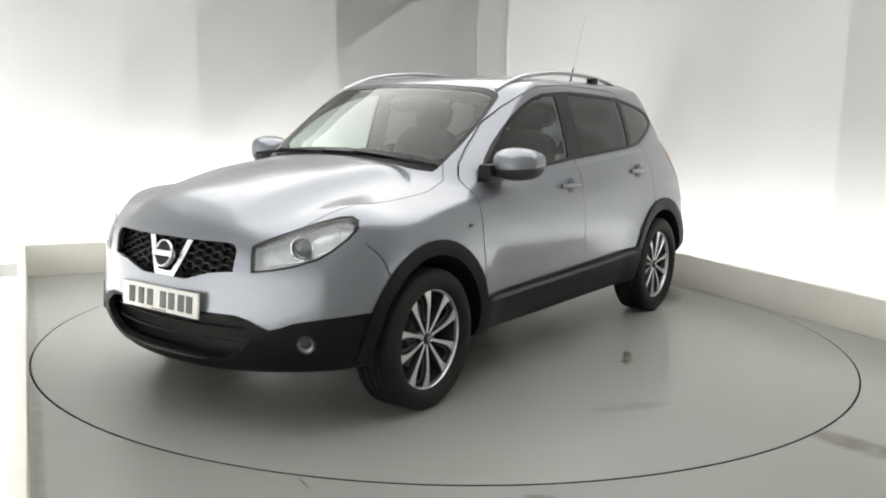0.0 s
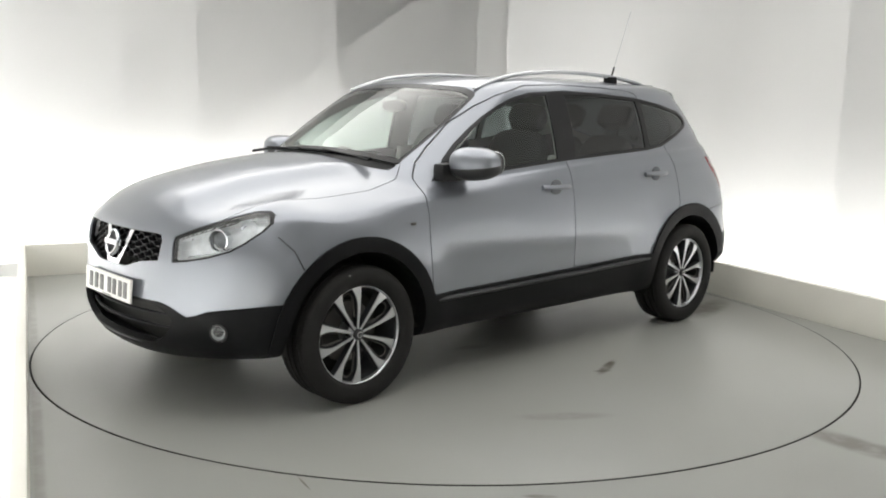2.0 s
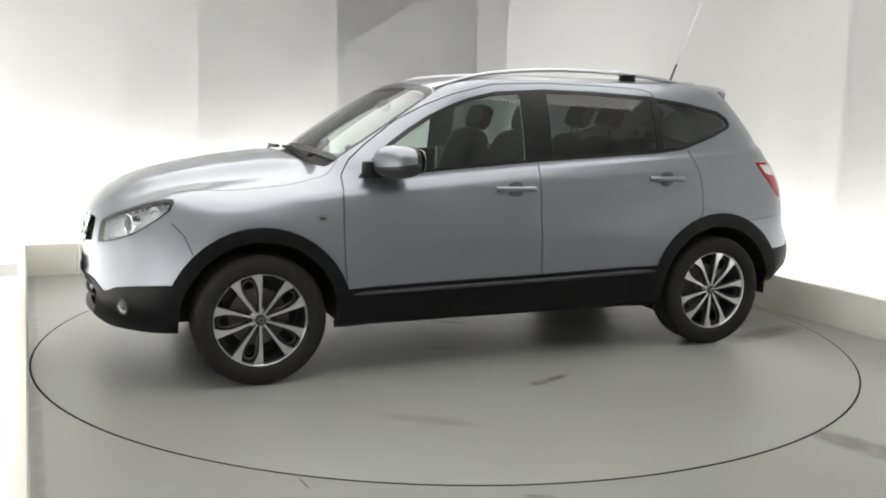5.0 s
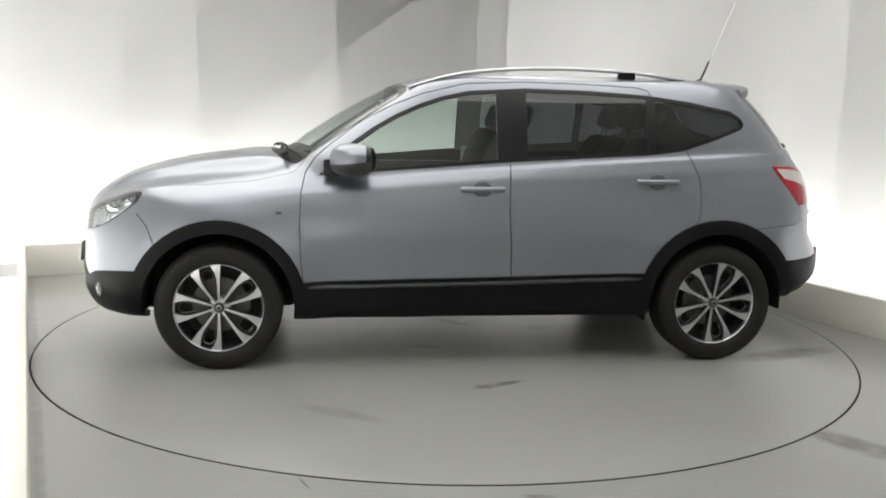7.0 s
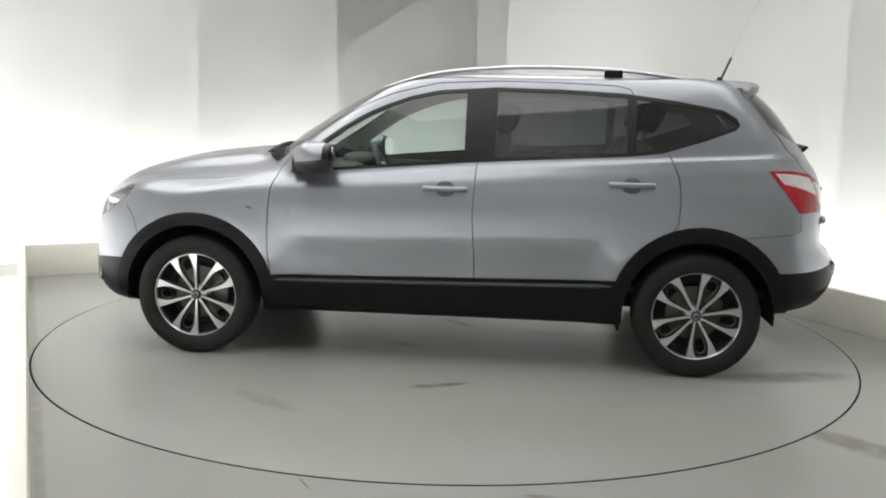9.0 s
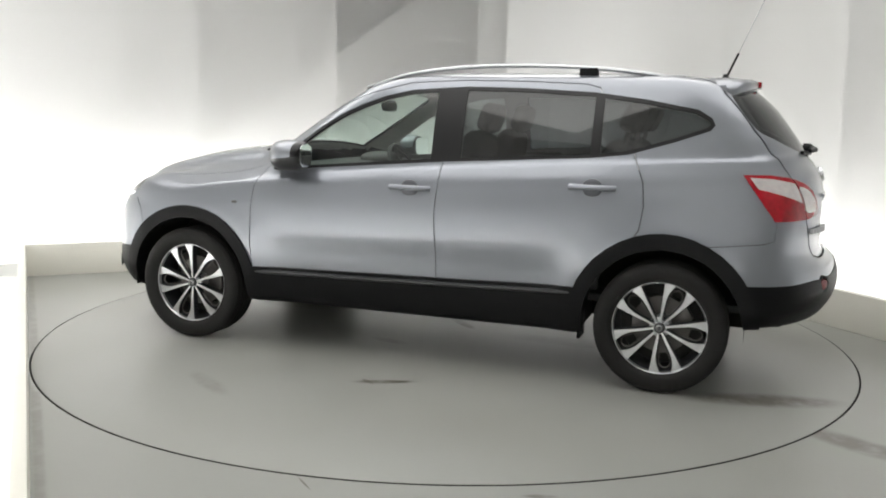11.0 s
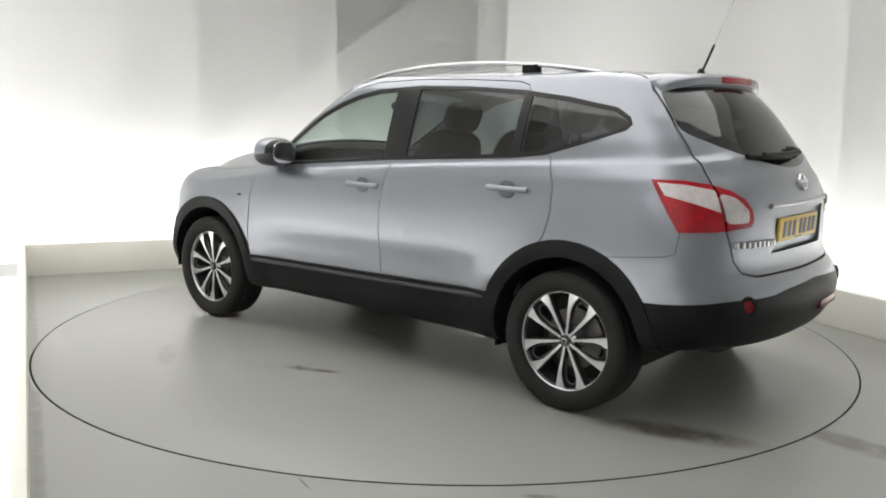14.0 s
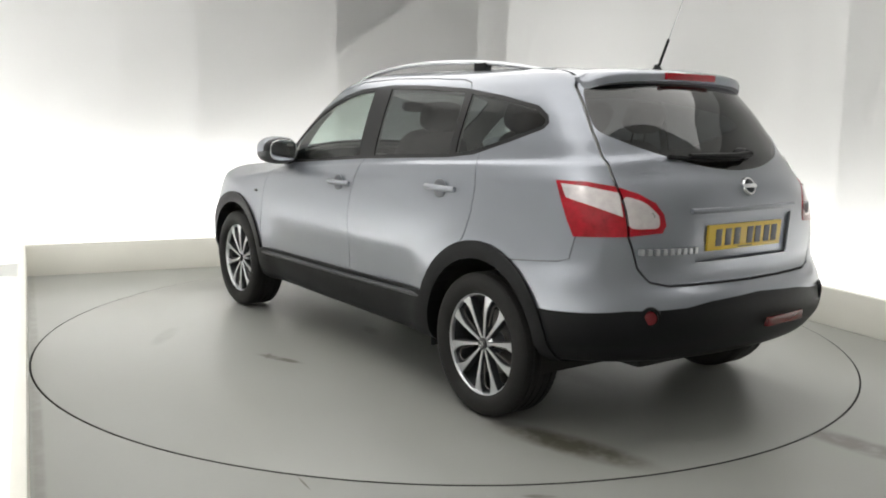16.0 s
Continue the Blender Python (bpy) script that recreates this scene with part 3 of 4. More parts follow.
for sg in (1, -1):
    cut(bm, lay, ribbon([(2.20, sg * 0.43), (2.12, sg * 0.515), (1.97, sg * 0.608), (1.76, sg * 0.672), (1.52, sg * 0.690), (1.2, sg * 0.700), (1.0, sg * 0.66), (0.92, sg * 0.60)], 0.0042), (0, 1), top, GAP)
    cut(bm, lay, ribbon([(sg * 0.50, 1.60), (sg * 0.565, 1.51), (sg * 0.614, 1.32), (sg * 0.630, 1.19), (sg * 0.643, 1.09), (sg * 0.645, 0.90), (sg * 0.61, 0.77), (sg * 0.56, 0.712), (sg * 0.48, 0.694), (0, 0.690)], 0.009),
        (1, 2), lambda c, n: c.x < -1.45 and n.x < -0.05, GAP, (PAINT, REAR_LAMP, REAR_WHITE))

# ------------------------------------------------------------------ panels from the surface
car = tagged(new("car"), "silver-blue metallic estate crossover with black lower cladding and roof rails", "car")


def panel(name, faces, material, parent, push=0.0, depth=0.010, label=""):
    """One panel of the body surface, pushed out or in, with its edge folded inwards."""
    own = bmesh.new()
    vmap, norms = {}, []

    def vert(v):
        if v not in vmap:
            n = Vector(v[nlay]).normalized()
            vmap[v] = (own.verts.new(v.co + n * push), own.verts.new(v.co + n * (push - depth) if depth else v.co), n)
        return vmap[v]

    fs = set(faces)
    for f in faces:
        own.faces.new([vert(v)[0] for v in f.verts])
        norms += [vert(v)[2] for v in f.verts]
    for f in faces:
        for lp in f.loops:
            e = lp.edge
            if sum(g in fs for g in e.link_faces) == 1 and depth:
                a, b = lp.vert, lp.link_loop_next.vert
                q = [vert(b)[0], vert(a)[0], vert(a)[1], vert(b)[1]]
                try:
                    g = own.faces.new(q)
                except ValueError:
                    continue
                g.normal_update()
                norms += [g.normal.copy()] * 4
    loose = [v for v in own.verts if not v.link_faces]
    for v in loose:
        own.verts.remove(v)
    me = bpy.data.meshes.new(name)
    own.to_mesh(me)
    own.free()
    me.materials.append(material)
    for p in me.polygons:
        p.use_smooth = True
    me.normals_split_custom_set(norms)
    ob = new(name, me)
    ob.parent = parent
    if label:
        tagged(ob, label)
    return ob


def islands(labels):
    todo = {f for f in bm.faces if f[lay] in labels}
    out = []
    while todo:
        seed = todo.pop()
        grp, stack = [seed], [seed]
        while stack:
            for e in stack.pop().edges:
                for g in e.link_faces:
                    if g in todo:
                        todo.discard(g)
                        grp.append(g)
                        stack.append(g)
        c = sum((f.calc_center_median() * f.calc_area() for f in grp), Vector()) / max(sum(f.calc_area() for f in grp), 1e-9)
        out.append((grp, c, sum(f.calc_area() for f in grp)))
    return sorted(out, key=lambda g: -g[2])


def panel_name(c):
    if abs(c.y) < 0.25:
        if c.z > 1.4:
            return "roof"
        if c.x > 0.8:
            return "bonnet" if c.z > 0.9 else "front_bumper"
        return "tailgate"
    if -0.2 < c.x < 0.9:
        return "front_door"
    if -1.2 < c.x <= -0.2:
        return "rear_door"
    return "front_wing" if c.x > 0 else "rear_quarter"


for grp, c, area in islands((PAINT,)):
    if area < 0.002:
        continue
    panel(panel_name(c), grp, M_PAINT, car)
for lab, nm, mt, push, depth, txt in (
        (SCREEN, "windscreen", M_CLEAR, -0.003, 0, "clear green-tinted windscreen"), (FRIT, "windscreen_border", M_GLOSSBLACK, -0.002, 0.006, "black windscreen border"),
        (COWL, "cowl", M_BLACK, -0.012, 0.012, "black plastic cowl below the windscreen"),
        (DLO, "window_frame", M_GLOSSBLACK, -0.002, 0.010, "black window surround"), (GLASS_F, "front_window", M_CLEAR, -0.006, 0, "clear front door glass"),
        (GLASS_R, "rear_window", M_PRIVACY, -0.006, 0, "dark privacy glass"), (GLASS_Q, "quarter_window", M_PRIVACY, -0.006, 0, "dark privacy glass"),
        (BACKGLASS, "tailgate_window", M_BACKGLASS, -0.003, 0.003, "dark tailgate glass"), (ROOFGLASS, "roof_glass", M_GLOSSBLACK, -0.002, 0.006, "dark panoramic glass roof"),
        (TRIM_F, "wheel_arch_trim", M_BLACK, 0.014, 0.10, "black plastic wheel arch trim"), (TRIM_R, "wheel_arch_trim", M_BLACK, 0.014, 0.10, "black plastic wheel arch trim"),
        (SILL, "sill_cladding", M_BLACK, 0.014, 0.04, "black plastic sill cladding"), (NOSE, "lower_front_bumper", M_BLACK, 0.004, 0.03, "black lower front bumper"),
        (TAIL, "lower_rear_bumper", M_BLACK, 0.004, 0.03, "black lower rear bumper"), (SKID, "skid_strip", M_SATIN, 0.006, 0.02, "silver skid strip"),
        (REAR_LAMP, "rear_lamp", None, 0.003, 0.02, "red rear lamp lens"), (REAR_WHITE, "rear_lamp_band", None, 0.0035, 0.02, "clear rear lamp band"),
        (LAMP_RIM, "headlamp_rim", M_GLOSSBLACK, -0.003, 0.03, "black headlamp edge"), (LAMP, "headlamp", M_LENS, -0.001, 0.0, "clear headlamp lens")):
    if lab == REAR_LAMP:
        mt = M_REDLENS
    if lab == REAR_WHITE:
        mt = M_WHITELENS
    for grp, c, area in islands((lab,)):
        if area > 0.0008:
            panel(nm, grp, mt, car, push, depth, txt)

# dark lining behind the panels, light headlining above the waist
shell = [f for f in bm.faces if f[lay] in (PAINT, GAP, TRIM_F, TRIM_R, SILL, NOSE, TAIL, SKID, COWL, ROOFGLASS, REAR_LAMP, REAR_WHITE, DLO, FRIT)]
panel("inner_lining", [f for f in shell if f.calc_center_median().z < 1.13], M_TRIM, car, -0.020, 0, "dark inner lining")
panel("headlining", [f for f in shell if f.calc_center_median().z >= 1.13], M_LINER, car, -0.022, 0, "grey headlining and pillar trims")
# lamp buckets behind the headlamp lenses
for grp, c, area in islands((LAMP,)):
    if area > 0.004:
        panel("lamp_bucket", grp, M_BUCKET, car, -0.055, -0.035, "silver headlamp reflector")
bm.free()
# ------------------------------------------------------------------ wheels


def wheel_profile():
    """Tyre section: bead, sidewall, shoulder, tread with four grooves."""
    out = [(0.236, 0.090), (0.246, 0.106), (0.262, 0.114), (0.290, 0.116), (0.312, 0.110), (0.326, 0.098), (0.3325, 0.084)]
    for g in (0.058, 0.020, -0.020, -0.058):
        out += [(0.3345, g + 0.006), (0.326, g + 0.004), (0.326, g - 0.004), (0.3345, g - 0.006)]
    out += [(0.3325, -0.084), (0.326, -0.098), (0.312, -0.110), (0.262, -0.114), (0.236, -0.090)]
    return out


def spoke(flare):
    """A slim spoke with a machined face and dark flanks; it flares to one side in a round web where it meets the rim."""
    b = bmesh.new()
    rows = []
    for i in range(19):
        f = i / 18
        r = 0.030 + f * 0.201
        grow = 0.036 * max(0, (f - 0.52) / 0.48) ** 2.2
        lo, hi = -(0.0062 + 0.0068 * f), 0.0062 + 0.0068 * f
        lo, hi = (lo, hi + grow) if flare > 0 else (lo - grow, hi)
        y = 0.072 + 0.012 * math.sin(f * math.pi * 0.6) - 0.004 * f
        rows.append([b.verts.new(p) for p in ((lo - 0.0012, y - 0.040, r), (lo, y - 0.005, r), (lo + 0.0022, y, r), (hi - 0.0022, y, r), (hi, y - 0.005, r), (hi + 0.0012, y - 0.040, r))])
    for a, c in zip(rows, rows[1:]):
        for i in range(5):
            b.faces.new((a[i], a[i + 1], c[i + 1], c[i])).material_index = 0 if i in (1, 2, 3) else 1
    b.faces.new(rows[0])
    b.faces.new(rows[-1][::-1])
    bmesh.ops.recalc_face_normals(b, faces=b.faces[:])
    return b


def pocket():
    """The rounded ledge that rings the outer end of a window between two spokes."""
    pts = []
    for i in range(17):
        a = math.radians(-90 + 180 * i / 16)
        pts.append((0.030 * math.sin(a), 0.058, 0.176 + 0.034 * math.cos(a)))
    pts = [(-0.014, 0.058, 0.085)] + pts + [(0.014, 0.058, 0.085)]
    return tube(pts, 0.0045, 6)


def tread_blocks():
    """Cross cuts of the tread: small proud bars round both shoulders."""
    b = bmesh.new()
    for k in range(72):
        m = pose(0, 0, 0, 0, 5 * k, 0)
        for y0, y1 in ((0.066, 0.094), (-0.094, -0.066)):
            q = [m @ Vector((dx, y, z)) for y in (y0, y1) for dx, z in ((-0.0105, 0.3300), (-0.0085, 0.3352 - 0.004 * (abs(y) > 0.09)), (0.0085, 0.3352 - 0.004 * (abs(y) > 0.09)), (0.0105, 0.3300))]
            v = [b.verts.new(p) for p in q]
            b.faces.new(v[:4])
            b.faces.new(v[:3:-1])
            for i in range(3):
                b.faces.new((v[i], v[i + 4], v[i + 5], v[i + 1]))
    bmesh.ops.recalc_face_normals(b, faces=b.faces[:])
    return b


def make_wheel():
    """An 18-inch ten-spoke alloy wheel; its outer face looks along +y."""
    b = lathe([(0.226, 0.060), (0.229, 0.078), (0.231, 0.086), (0.234, 0.089), (0.237, 0.089), (0.239, 0.085), (0.236, 0.078)], 72)
    w = part("wheel", b, M_ALLOY, car, "ten-spoke silver alloy wheel with a black tyre")
    part("rim_barrel", lathe([(0.228, 0.070), (0.222, 0.050), (0.213, 0.0), (0.215, -0.080), (0.236, -0.092)], 72), M_ALLOYDARK, w, "dark inner rim")
    tyre = part("tyre", lathe(wheel_profile(), 96), M_RUBBER, w, "black rubber tyre")
    tagged(part("tread", tread_blocks(), M_RUBBER, tyre, smooth=False), kind="stuff")
    for k in range(5):
        for sg in (1, -1):
            part("spoke", spoke(-sg), [M_ALLOY, M_ALLOYDARK], w, m=pose(0, 0, 0, 0, 180 + 72 * k + 18 * sg, 0))
        part("spoke_pocket", pocket(), M_STEEL, w, m=pose(0, 0, 0, 0, 180 + 72 * k, 0))
    hub = lathe([(0.001, 0.070), (0.024, 0.070), (0.030, 0.068), (0.034, 0.060), (0.050, 0.052), (0.054, 0.044), (0.054, -0.03), (0.001, -0.03)], 40)
    hub = part("hub", hub, M_ALLOY, w)
    cap = part("hub_cap", lathe([(0.001, 0.086), (0.020, 0.085), (0.026, 0.081), (0.028, 0.066)], 32), M_SATINBLACK, hub, "grey hub cap")
    part("cap_emblem", lathe([(0.011, 0.0855), (0.012, 0.0875), (0.015, 0.0870), (0.016, 0.0840)], 24), M_CHROME, cap)
    for k in range(5):
        a = math.pi / 2 - (math.pi + 2 * math.pi * k / 5)
        part("wheel_nut", lathe([(0.001, 0.060), (0.007, 0.060), (0.0095, 0.056), (0.0095, 0.03)], 8), M_ALLOYDARK, hub, m=pose(0.045 * math.cos(a), 0, 0.045 * math.sin(a)))
    part("brake_disc", lathe([(0.05, -0.015), (0.148, -0.015), (0.150, -0.018), (0.150, -0.040), (0.05, -0.040)], 48), M_STEEL, w, "steel brake disc")
    part("back_plate", lathe([(0.001, -0.062), (0.212, -0.062), (0.212, -0.070), (0.001, -0.070)], 40), M_PIT, w, "dark wheel back plate")
    part("brake_caliper", box(-0.045, 0.045, -0.055, 0.000, 0.085, 0.160, 0.012), M_STEEL, w, m=pose(0, 0, 0, 0, -70, 0))
    return w


wheel = make_wheel()
wheel.matrix_basis = pose(WHEEL_X[0], WHEEL_Y, WHEEL_Z + 0.0025, 0, -18, 0)
for wx, sg, turn in ((WHEEL_X[0], -1, 14), (WHEEL_X[1], 1, 11), (WHEEL_X[1], -1, 30)):
    copy_thing(wheel, pose(wx, sg * WHEEL_Y, WHEEL_Z + 0.0025, 0, turn, 0 if sg > 0 else 180))

# wheel wells, underbody
for wx in WHEEL_X:
    for sg in (1, -1):
        b = bmesh.new()
        ins, outs = [], []
        for k in range(25):
            a = math.radians(-7 + 194 * k / 24)
            ins.append(b.verts.new((wx + 0.405 * math.cos(a), sg * 0.50, WHEEL_Z + 0.01 + 0.405 * math.sin(a))))
            outs.append(b.verts.new((wx + 0.405 * math.cos(a), sg * 0.868, WHEEL_Z + 0.01 + 0.405 * math.sin(a))))
        for k in range(24):
            b.faces.new((ins[k], ins[k + 1], outs[k + 1], outs[k]))
        b.faces.new(ins)
        bmesh.ops.solidify(b, geom=b.faces[:], thickness=0.006)
        part("wheel_well", b, M_PIT, car, "dark wheel arch liner")
b = box(-0.94, 0.93, -0.80, 0.80, 0.275, 0.40, 0.03)
part("underbody", b, M_PIT, car, "dark underbody tray")
# added bar for the sill ledge; its lighter grey stands for the highlight
for sg in (1, -1):
    part("sill_ledge_sheen", tube([(0.93, sg * 0.902, 0.448), (-0.19, sg * 0.904, 0.468), (-0.93, sg * 0.902, 0.486)], 0.016, 10, squash=0.7), M_SATINBLACK, car, "sill ledge, greyer to carry its highlight")
part("front_undertray", box(1.0, 2.02, -0.47, 0.47, 0.25, 0.42, 0.03), M_PIT, car)
part("rear_undertray", box(-1.98, -0.97, -0.47, 0.47, 0.30, 0.46, 0.03), M_PIT, car)
part("exhaust_box", box(-2.02, -1.78, -0.45, 0.10, 0.33, 0.42, 0.04), M_STEEL, car, "steel exhaust silencer")
for sg in (1, -1):
    part("mud_flap", box(-0.985, -0.970, sg * 0.79 - 0.07, sg * 0.79 + 0.07, 0.235, 0.40, 0.003), M_BLACK, car)

# ------------------------------------------------------------------ front end
# grille: dark backing, honeycomb bars, chrome centre with a plain round emblem
part("grille_backing", box(2.03, 2.04, -0.50, 0.50, 0.62, 0.84), M_PIT, car)


def nose_x(y, z):
    return 2.212 - 0.42 * (y * y) - 0.30 * max(0, z - 0.65)


def grille_bars():
    """Wide six-sided cells in staggered columns."""
    b = bmesh.new()
    h = 0.0036
    for k in range(-10, 11):
        for r in range(6):
            y, z = k * 0.046, 0.652 + r * 0.034 + 0.017 * (k % 2)
            if abs(y) > 0.425 or (abs(y) < 0.14 and z < 0.67):
                continue
            for (y0, z0), (y1, z1) in (((y - 0.030, z), (y - 0.016, z + 0.017)), ((y - 0.016, z + 0.017), (y + 0.016, z + 0.017)), ((y + 0.016, z + 0.017), (y + 0.030, z))):
                x = nose_x(y, z) - 0.020
                d = Vector((0, y1 - y0, z1 - z0))
                n = Vector((0, -d.z, d.y)).normalized() * h
                q = [Vector((x, y0, z0)) + n, Vector((x, y1, z1)) + n, Vector((x, y1, z1)) - n, Vector((x, y0, z0)) - n]
                f = [b.verts.new(p) for p in q]
                g = [b.verts.new(p - Vector((0.03, 0, 0))) for p in q]
                b.faces.new(f)
                for i in range(4):
                    b.faces.new((f[i], g[i], g[(i + 1) % 4], f[(i + 1) % 4]))
    bmesh.ops.recalc_face_normals(b, faces=b.faces[:])
    return b


part("grille_mesh", grille_bars(), M_GRILLE, car, "black honeycomb grille", smooth=False)


def plate_solid(outline2, x, depth, bulge=0.0):
    """A thin solid from a (y, z) outline that looks along x."""
    b = bmesh.new()
    fr = [b.verts.new((x - bulge * (y * y), y, z)) for y, z in outline2]
    bk = [b.verts.new((x - depth - bulge * (y * y), y, z)) for y, z in outline2]
    b.faces.new(fr)
    b.faces.new(bk[::-1])
    for i in range(len(fr)):
        j = (i + 1) % len(fr)
        b.faces.new((fr[i], bk[i], bk[j], fr[j]))
    bmesh.ops.recalc_face_normals(b, faces=b.faces[:])
    return b


for sg in (1, -1):
    arm = [(sg * 0.112, 0.814), (sg * 0.148, 0.814), (sg * 0.062, 0.640), (sg * 0.0, 0.640), (sg * 0.0, 0.668), (sg * 0.045, 0.672)]
    b = plate_solid(arm, 2.204, 0.05)
    for v in b.verts:
        v.co.x -= 0.30 * max(0, v.co.z - 0.65)
    part("grille_chrome", b, M_CHROME, car, "chrome V-shaped grille bar", smooth=False)
tilt = pose(2.198, 0, 0.745, 0, 0, 0) @ pose(0, 0, 0, 0, -14, 0)
ring = lathe([(0.050, -0.010), (0.050, 0.004), (0.054, 0.010), (0.060, 0.010), (0.064, 0.004), (0.064, -0.010)], 40)
emblem = part("emblem", ring, M_CHROME, car, "chrome round emblem", m=tilt @ pose(0, 0, 0, 0, 0, -90))
part("emblem_bar", box(-0.068, 0.068, -0.008, 0.012, -0.013, 0.013, 0.003), M_CHROME, emblem)
part("emblem_back", lathe([(0.001, -0.008), (0.05, -0.008)], 32), M_GLOSSBLACK, emblem)
# lower intake
part("intake_backing", box(2.03, 2.04, -0.55, 0.55, 0.29, 0.53), M_PIT, car)
for z in (0.455, 0.395):
    pts = [(2.198 - 0.40 * y * y - 0.1 * abs(0.47 - z), y, z) for y in np.linspace(-0.45, 0.45, 17)]
    part("intake_slat", tube(pts, 0.010, 8, squash=0.6), M_GRILLE, car, "black intake slat")
pts = [(2.188 - 0.42 * y * y, y, 0.302 + 0.10 * abs(y) ** 3) for y in np.linspace(-0.56, 0.56, 21)]
part("lower_lip", tube(pts, 0.016, 8, squash=0.5), M_SATINBLACK, car, "dark bumper lip")
for sg in (1, -1):
    m = pose(2.030, sg * 0.700, 0.408, 0, 0, -90 + sg * 38)
    fog = part("fog_lamp", lathe([(0.042, 0.000), (0.041, 0.006), (0.036, 0.007), (0.031, 0.003), (0.031, -0.03)], 32), M_GLOSSBLACK, car, "round front fog lamp", m=m)
    part("fog_reflector", lathe([(0.001, -0.008), (0.015, -0.005), (0.025, 0.000), (0.031, 0.004)], 28), M_BULB, fog)
    part("fog_lens", lathe([(0.001, 0.010), (0.018, 0.008), (0.032, 0.003)], 28), M_LENS, fog)
    # headlamp: projector, indicator bowl, chrome spear
    hm = pose(1.972, sg * 0.632, 0.808, 0, 0, -90 + sg * 22)
    pj = part("projector", lathe([(0.050, 0.012), (0.052, 0.020), (0.046, 0.022), (0.042, 0.010), (0.040, -0.03)], 32), M_CHROME, car, "round headlamp projector", m=hm)
    part("projector_lens", lathe([(0.001, 0.024), (0.018, 0.021), (0.033, 0.012), (0.041, -0.002)], 28), M_DARKLENS, pj)
    part("indicator_bowl", lathe([(0.001, -0.02), (0.022, -0.012), (0.036, 0.006), (0.039, 0.012)], 28), M_CHROME, car, "chrome indicator bowl", m=pose(1.858, sg * 0.690, 0.862, 0, 0, -90 + sg * 35))
    b = tube([(2.07, sg * 0.52, 0.728), (1.995, sg * 0.64, 0.752), (1.875, sg * 0.715, 0.797), (1.775, sg * 0.745, 0.86)], 0.010, 8, squash=0.6)
    part("lamp_spear", b, M_CHROME, car, "chrome headlamp strip")

# ------------------------------------------------------------------ number plates: plain bars in place of the characters


def number_plate(name, m, material, label):
    pl = part(name, box(-0.26, 0.26, -0.006, 0.006, -0.0555, 0.0555, 0.003), material, car, label, m=m)
    for k, x in enumerate((-0.205, -0.150, -0.085, -0.028, 0.062, 0.125, 0.190)):
        part("character_bar", box(x - 0.021, x + 0.021, 0.0058, 0.0085, -0.037, 0.037, 0.002), M_INK, pl)
    part("maker_line", box(-0.05, 0.05, 0.0058, 0.0075, -0.051, -0.046), M_INK, pl)
    return pl


number_plate("front_plate", pose(2.230, 0.006, 0.545, 0, 0, -90) @ pose(0, 0, 0, 4, 0, 0), M_PLATEWHITE, "white front plate with dark bars")
number_plate("rear_plate", pose(-2.124, -0.012, 0.880, 0, 0, 90) @ pose(0, 0, 0, -2, 0, 0), M_PLATEYELLOW, "yellow rear plate with dark bars")

# ------------------------------------------------------------------ tailgate details
part("plate_recess", box(-2.116, -2.104, -0.37, 0.37, 0.765, 0.985, 0.004), M_PAINT, car, "shallow plate recess")
part("tailgate_grip", tube([(-2.143 + 0.13 * y * y, y, 1.000) for y in np.linspace(-0.36, 0.36, 15)], 0.010, 8, squash=1.2), M_PAINT, car, "painted tailgate grip strip")
rb = part("rear_emblem", lathe([(0.030, -0.004), (0.032, 0.005), (0.038, 0.006), (0.042, 0.0), (0.042, -0.01)], 32), M_CHROME, car, "chrome round emblem", m=pose(-2.136, 0, 1.096, 0, 0, 90) @ pose(0, 0, 0, 22, 0, 0))
part("emblem_bar", box(-0.046, 0.046, -0.004, 0.009, -0.009, 0.009, 0.002), M_CHROME, rb)
for k in range(9):
    y = 0.345 + k * 0.032
    part("lettering_bar", box(-0.010, 0.008, -0.011, 0.011, -0.013, 0.013, 0.003), M_SATIN, car, m=pose(-2.140 + 0.9 * max(0, y - 0.33) ** 2, y, 0.838, 0, 0, -40 * max(0, y - 0.35)))


def spoiler():
    b = bmesh.new()
    rows = []
    n = 24
    for i in range(n + 1):
        y = -0.545 + 1.09 * i / n
        e = abs(y) / 0.545
        xe = -1.778 + 0.07 * e ** 2.2 + 0.06 * e ** 8
        drop = 0.020 * e ** 2 + 0.034 * e ** 8
        rows.append([b.verts.new(p) for p in ((-1.44, y, 1.608 - drop * 1.3), (-1.62, y, 1.608 - drop), (xe + 0.03, y, 1.597 - drop), (xe + 0.006, y, 1.588 - drop), (xe, y, 1.576 - drop), (xe + 0.004, y, 1.549 - drop), (xe + 0.03, y, 1.538 - drop), (-1.60, y, 1.54 - drop))])
    for a, c in zip(rows, rows[1:]):
        for i in range(8):
            b.faces.new((a[i], a[(i + 1) % 8], c[(i + 1) % 8], c[i]))
    b.faces.new(rows[0])
    b.faces.new(rows[-1])
    bmesh.ops.recalc_face_normals(b, faces=b.faces[:])
    return b


